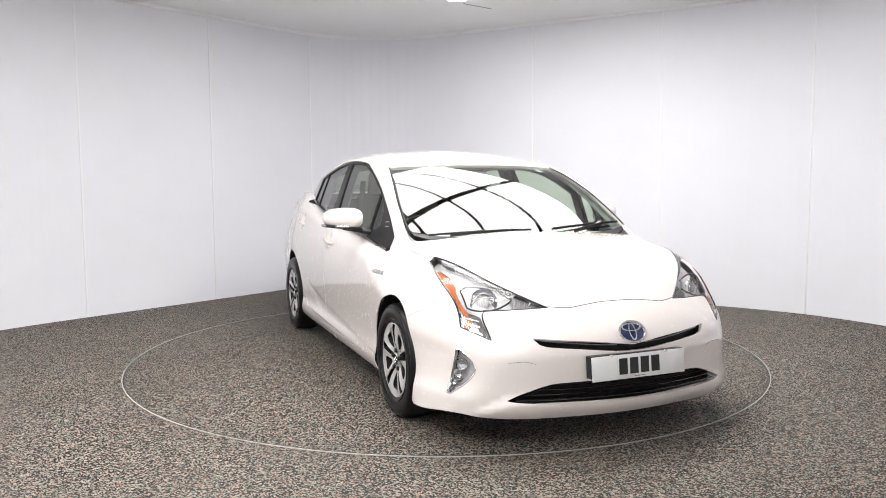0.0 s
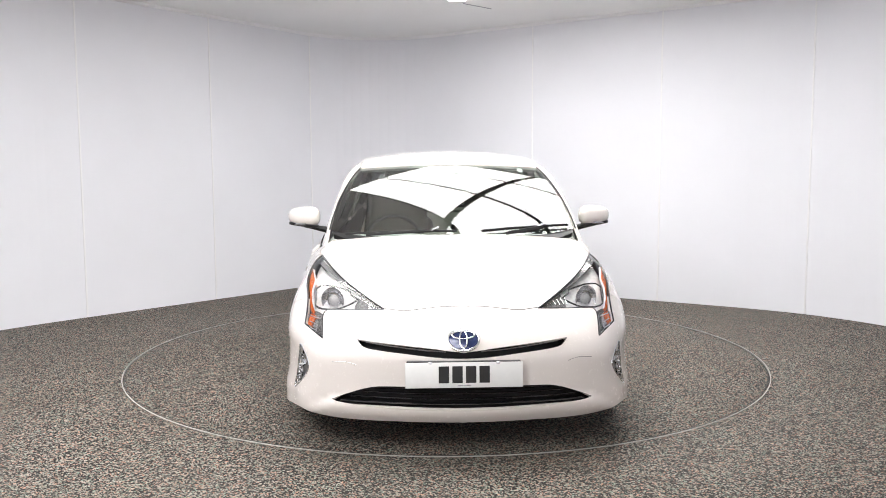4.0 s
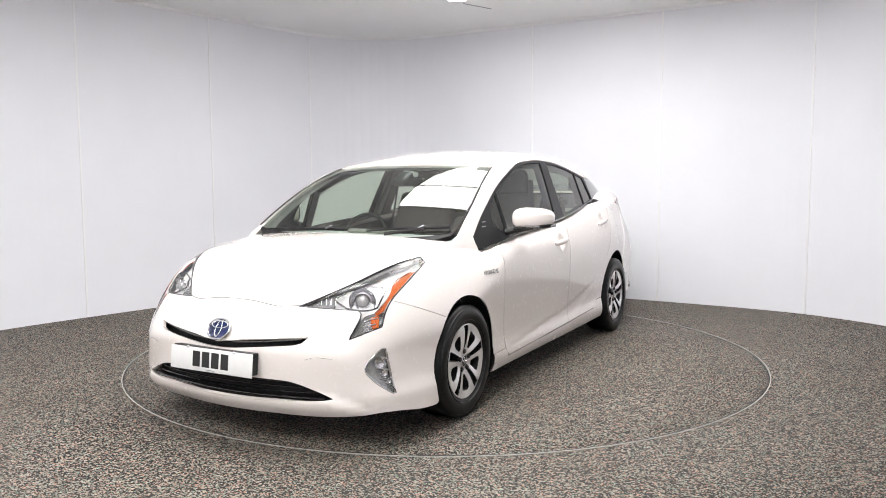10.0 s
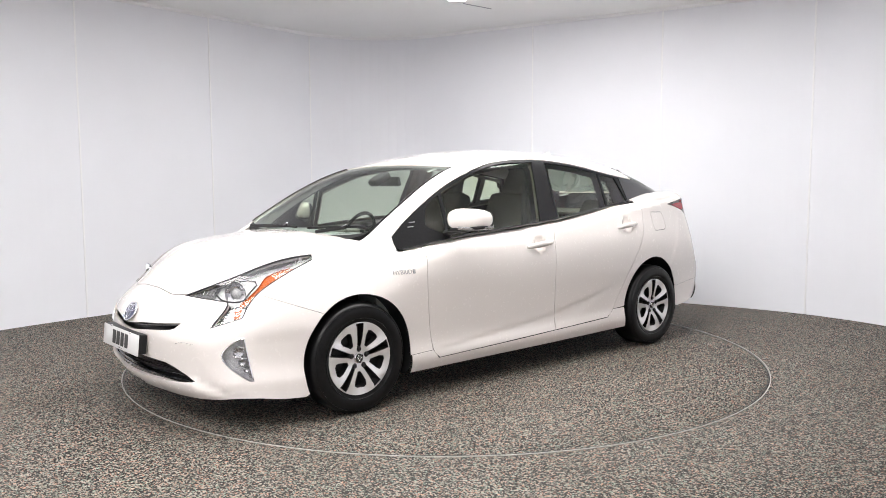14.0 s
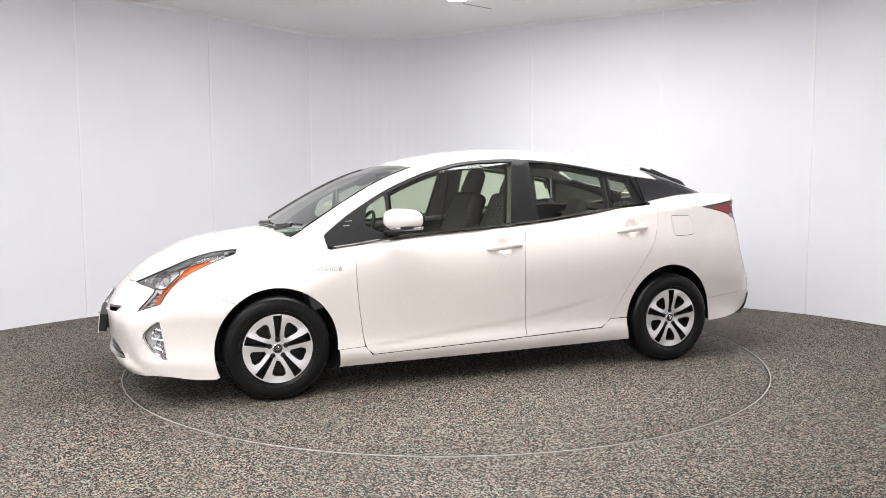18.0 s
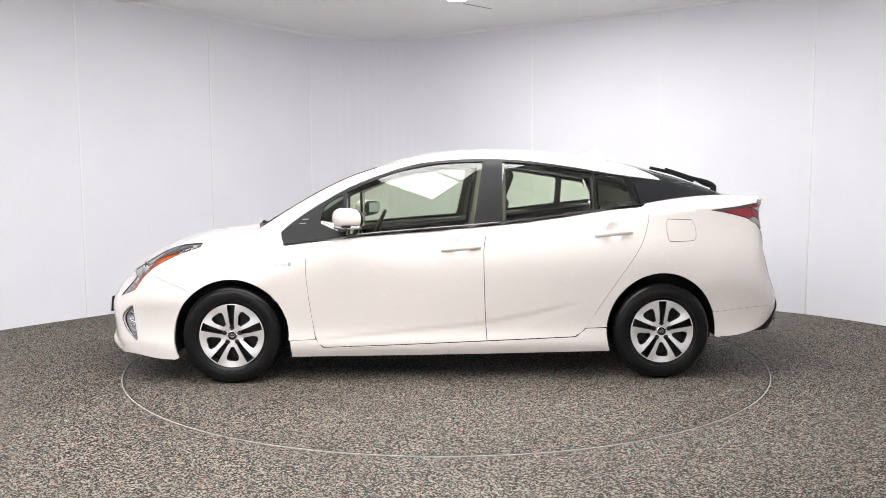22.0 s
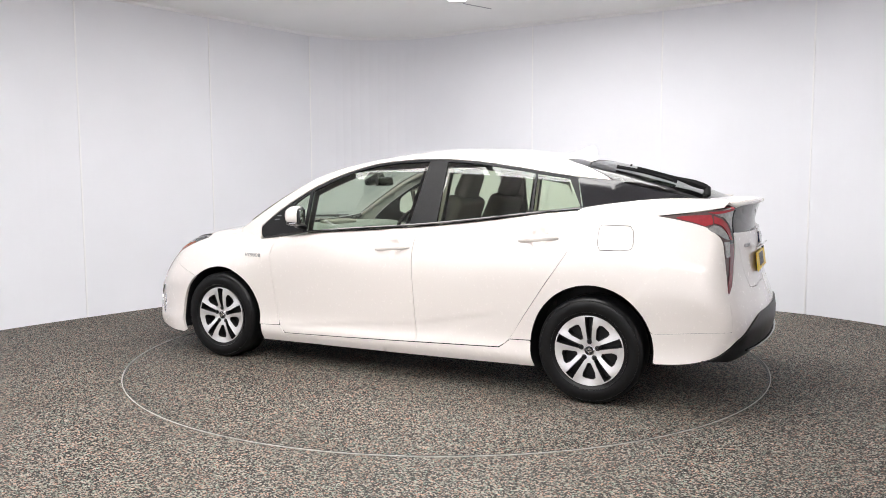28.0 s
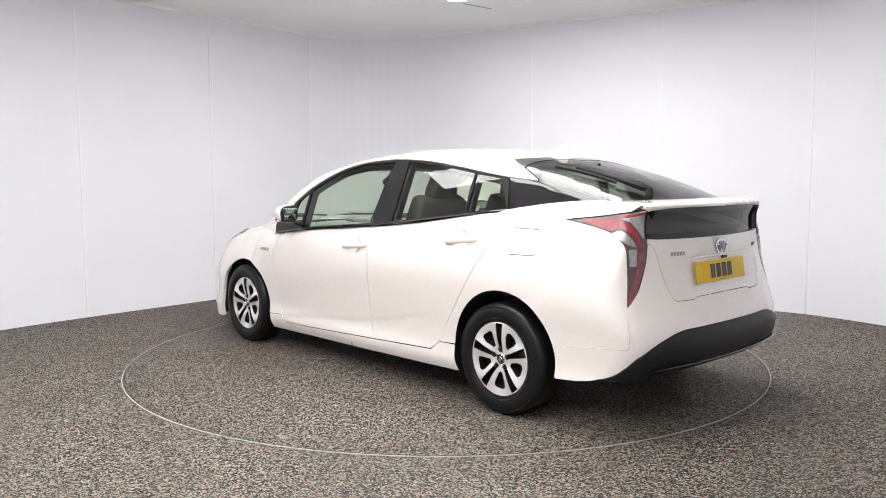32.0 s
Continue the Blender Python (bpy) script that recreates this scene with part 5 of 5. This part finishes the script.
blade_on(cabin, (-1.50, 0.40), (-1.885, 0.275), 0.034, "wiper_arm", [0.007] * 8 + [0.009, 0.012, 0.015, 0.018, 0.019, 0.018, 0.014], BLACK, rw, "black wiper arm")
p, n = on(cabin, x=-1.89, y=0.27, axis="z")
part("wiper_pivot", lathe_bm([(0.022, -0.01), (0.020, 0.035), (0.014, 0.045), (0.001, 0.047)], 16, "z"), BLACK, rw, "", pose(-1.885, 0.272, p.z))
p, n = on(cabin, x=-1.37, y=0.0, axis="z")
part("washer_nozzle", box_bm(0.018, 0.012, 0.014, 0.004, 2), BLACK, tailgate, "black washer nozzle", frame_at(p, n))

# roof fin
bm = bmesh.new()
prof = [(-0.955, 0.0, 0.010), (-0.99, 0.010, 0.022), (-1.03, 0.030, 0.027), (-1.07, 0.056, 0.026), (-1.10, 0.072, 0.020), (-1.125, 0.078, 0.014), (-1.140, 0.050, 0.012), (-1.15, 0.0, 0.012)]
rows_ = []
for x_, h_, w_ in prof:
    base = float(ROOF(x_))
    rows_.append([bm.verts.new((x_, w_, base - 0.01)), bm.verts.new((x_, w_ * 0.55, base + h_ * 0.55)), bm.verts.new((x_, 0.004, base + h_)), bm.verts.new((x_, -0.004, base + h_)), bm.verts.new((x_, -w_ * 0.55, base + h_ * 0.55)), bm.verts.new((x_, -w_, base - 0.01))])
for a, b in zip(rows_, rows_[1:]):
    for i in range(5):
        bm.faces.new((a[i], a[i + 1], b[i + 1], b[i]))
part("roof_fin", bm, PAINT, car, "white shark-fin aerial")

# windscreen stickers
p, n = on(cabin, x=0.515, y=0.47, axis="z")
part("sticker", box_bm(0.075, 0.035, 0.001), PLATE, car, "white paper sticker", frame_at(p - n * 0.010, n, (0, 1, 0)), False)

# bumper details: towing-eye cover line, lower lip
for q_ in (FR((-0.60, 0.440), (-0.53, 0.446), (-0.48, 0.434)), FR((0.60, 0.452), (0.53, 0.458), (0.48, 0.446))):
    part("cover_line", tube_bm([(p[0] - 0.0005, p[1], p[2]) for p in q_], 0.0012, 5), GREYBAR, front_bumper, "")
lip = FR((-0.66, 0.345), (-0.4, 0.348), (0.0, 0.350), (0.4, 0.348), (0.66, 0.345), back=True)
part("diffuser_strip", tube_bm([(p[0] - 0.019, p[1], p[2]) for p in lip], 0.010, 8, 0.6), GLOSS, car, "dark strip along the lower rear bumper")


seamq = S(lower, (-1.70, 0.420), (-1.95, 0.446), (-2.10, 0.456), step=0.05)
for sd in (1, -1):
    part("bumper_seam", tube_bm([(p[0], sd * (p[1] - 0.0004), p[2]) for p in seamq], 0.0010, 5), CLEARBLOCK, car, "")

# ---- the cabin ----
head = skin(CAB, roof_loop, step=0.08, sink=0.035, depth=0.0, whole=True)
panel("headlining", (head[0], [tuple(reversed(t)) for t in head[1]], -head[2]), HEADLINER, car, "pale grey roof lining")
rail_in = skin(CAB, frame_loop, step=0.06, sink=0.035, depth=0.0)
rail_in = (rail_in[0], [tuple(reversed(t)) for t in rail_in[1]], -rail_in[2])
both("pillar_trim", rail_in, HEADLINER, car, "pale grey pillar trim")
tri_in = skin(CAB, rear_tri, step=0.06, sink=0.03, depth=0.0)
both("rear_pillar_trim", (tri_in[0], [tuple(reversed(t)) for t in tri_in[1]], -tri_in[2]), CABIN, car, "grey rear pillar trim")

trim_loop = loop(S(cabin, dn(0.635, 0.015), dn(0.3, 0.015), dn(-0.2, 0.015), dn(-0.6, 0.015), dn(-1.15, 0.015)), S(cabin, up(-1.215, 0.0), up(-0.6, -0.01), up(0.0, -0.01), up(0.635, -0.005)))
trim_holes = [loop(S(cabin, up(0.622, 0.016), up(0.3, 0.014), up(-0.12, 0.014)), S(cabin, up(-0.135, 0.04), dn(-0.195, 0.07)), S(cabin, dn(-0.19, 0.034), dn(0.058, 0.030), dn(0.3, 0.032), dn(0.50, 0.036), dn(0.622, 0.040))),
              loop(S(cabin, up(-0.375, 0.016), up(-0.62, 0.014), up(-0.925, 0.014)), S(cabin, up(-0.932, 0.04), dn(-0.932, 0.06)), S(cabin, dn(-0.92, 0.032), dn(-0.6, 0.030), dn(-0.39, 0.032))),
              loop(S(cabin, up(-0.98, 0.016), up(-1.205, 0.018)), S(cabin, up(-1.21, 0.04), dn(-1.145, 0.045)), S(cabin, dn(-1.13, 0.036), dn(-0.98, 0.034)))]
both("door_upper_trim", skin(CAB, trim_loop, trim_holes, sink=0.055, step=0.05, depth=-0.043), CABIN, car, "dark grey trim round the windows")

both("rear_pillar_pad", skin(CAB, rear_tri, step=0.06, sink=0.12, depth=-0.085), CABIN, car, "dark grey rear pillar pad")

# floor and firewall
part("cabin_floor", box_bm(1.9, 1.46, 0.05, 0.01, 1), CABIN, car, "dark cabin floor", Matrix.Translation((0.0, 0, 0.32)))
part("boot_floor", box_bm(1.05, 1.06, 0.05, 0.01, 1), CABIN, car, "dark boot floor", Matrix.Translation((-1.48, 0, 0.40)))
part("firewall", box_bm(0.04, 1.06, 0.50, 0.01, 1), CABIN, car, "dark bulkhead", Matrix.Translation((1.16, 0, 0.60)))

# dashboard
bm = bmesh.new()
prof = [(1.22, 0.915), (1.05, 0.940), (0.90, 0.935), (0.78, 0.920), (0.70, 0.890), (0.66, 0.84), (0.65, 0.76), (0.72, 0.66), (0.85, 0.55), (1.15, 0.5)]
cols = []
for i in range(13):
    y_ = -0.72 + 1.44 * i / 12
    cols.append([bm.verts.new((x_ - 0.05 * abs(y_) ** 2, y_, z_ - 0.02 * abs(y_) ** 2 + (0.012 if 3 <= k <= 4 and -0.62 < y_ < -0.12 else 0))) for k, (x_, z_) in enumerate(prof)])
for a, b in zip(cols, cols[1:]):
    for k in range(len(prof)):
        bm.faces.new((a[k], a[(k + 1) % len(prof)], b[(k + 1) % len(prof)], b[k]))
bm.faces.new(cols[0]), bm.faces.new(cols[-1])
dash = part("dashboard", bm, DASH, car, "grey dashboard")
part("display", box_bm(0.02, 0.22, 0.13, 0.006, 1), GLOSS, dash, "black centre display", pose(0.655, 0.0, 0.855, 0, -18, 0))
part("instrument_hood", box_bm(0.12, 0.34, 0.03, 0.012, 2), CABIN, dash, "", pose(0.92, 0.0, 0.945, 0, -4, 0))
part("air_vent", box_bm(0.02, 0.12, 0.06, 0.006, 1), BLACK, dash, "black air vent", pose(0.655, 0.58, 0.845, 0, -18, 0))
part("air_vent", box_bm(0.02, 0.12, 0.06, 0.006, 1), BLACK, dash, "black air vent", pose(0.655, -0.60, 0.845, 0, -18, 0))

# steering wheel, on the right
m_ = pose(0.52, -0.37, 0.862, 0, 65, 0)
ringw = tube_bm([(0.182 * math.cos(2 * math.pi * i / 40), 0.182 * math.sin(2 * math.pi * i / 40), 0) for i in range(41)], 0.0135, 10)
sw = part("steering_wheel", ringw, BLACK, car, "black steering wheel", m_)
part("wheel_boss", box_bm(0.13, 0.16, 0.05, 0.02, 3), BLACK, sw, "", Matrix.Translation((0.01, 0, -0.01)))
for a in (90, -90, 0):
    part("spoke", box_bm(0.10, 0.035, 0.018, 0.006, 1), CABIN, sw, "", pose(0.115 * math.cos(radians(a)), 0.115 * math.sin(radians(a)), 0, 0, 0, a))


# seats
def seat(x, y, back_tilt, wide, high, name, label):
    cu = box_bm(0.52, wide, 0.17, 0.05, 4)
    bmesh.ops.transform(cu, matrix=pose(0.10, 0, 0.19, 0, -8, 0), verts=cu.verts)
    st = part(name, cu, CLOTH, car, label, pose(x, y, 0.34))
    bm = box_bm(0.13, wide, high, 0.045, 4)
    for v in bm.verts:
        t = (v.co.z + high / 2) / high
        v.co.y *= 1.0 - 0.28 * max(0, t - 0.35) ** 1.2
    part("backrest", bm, CLOTH, st, "dark cloth backrest", pose(-0.20, 0, 0.28, 0, -back_tilt, 0) @ Matrix.Translation((0, 0, high / 2 - 0.02)))
    bm = box_bm(0.10, 0.25, 0.21, 0.045, 4)
    for v in bm.verts:
        v.co.y *= 1.0 - 0.18 * (v.co.z > 0.02)
    part("headrest", bm, CLOTH, st, "dark cloth headrest", pose(-0.20, 0, 0.28, 0, -back_tilt, 0) @ Matrix.Translation((0.012, 0, high + 0.060)))
    for sg in (-1, 1):
        part("headrest_post", tube_bm([(0, 0, 0), (0, 0, 0.09)], 0.006, 8), CHROME, st, "", pose(-0.20, 0, 0.28, 0, -back_tilt, 0) @ Matrix.Translation((0.01, sg * 0.05, high - 0.05)))
    return st


for sg in (1, -1):
    seat(0.05, sg * 0.365, 22, 0.50, 0.60, "front_seat", "dark cloth front seat")
    seat(-0.90, sg * 0.33, 27, 0.56, 0.36, "rear_seat", "dark cloth rear seat")
part("parcel_shelf", box_bm(0.70, 1.22, 0.02, 0.006, 1), CABIN, car, "dark parcel shelf", pose(-1.62, 0, 0.985))

# inside mirror and its housing
im = part("inside_mirror", box_bm(0.03, 0.23, 0.065, 0.014, 3), BLACK, car, "black inside mirror", pose(0.50, 0.0, 1.255, 0, 12, 0))
part("mirror_glass", box_bm(0.004, 0.205, 0.048, 0.002, 1), MIRROR, im, "", Matrix.Translation((-0.016, 0, 0)))
part("camera_housing", box_bm(0.14, 0.10, 0.05, 0.018, 3), BLACK, car, "black camera housing", pose(0.585, 0.0, 1.272, 0, 28, 0))
for sg in (1, -1):
    part("sun_visor", box_bm(0.16, 0.36, 0.02, 0.008, 2), HEADLINER, car, "pale sun visor", pose(0.35, sg * 0.34, 1.355, 0, 12, 0))
    q_ = S(cabin, (-0.20, 1.0), (-0.26, 1.37), step=0.05)
    part("b_pillar_trim", tube_bm([(p[0] - 0.03, sg * (p[1] - 0.05), p[2]) for p in q_], 0.05, 8, 0.6), CABIN, car, "grey pillar trim")
    part("belt_strap", tube_bm([(-0.25, sg * 0.56, 1.26), (-0.2, sg * 0.60, 0.9), (-0.15, sg * 0.62, 0.6)], 0.02, 6, 0.12), BLACK, car, "black seat belt")

# ---- movement ----
def motions():
    walk(table_ob, [(t, pose(0, 0, 0, 0, 0, a)) for t, a in TURN])
    walk(car, [(t, pose(0, 0, 0, 0, 0, a) @ pose(CAR_OFF[0], CAR_OFF[1], 0.0)) for t, a in TURN])


motions()
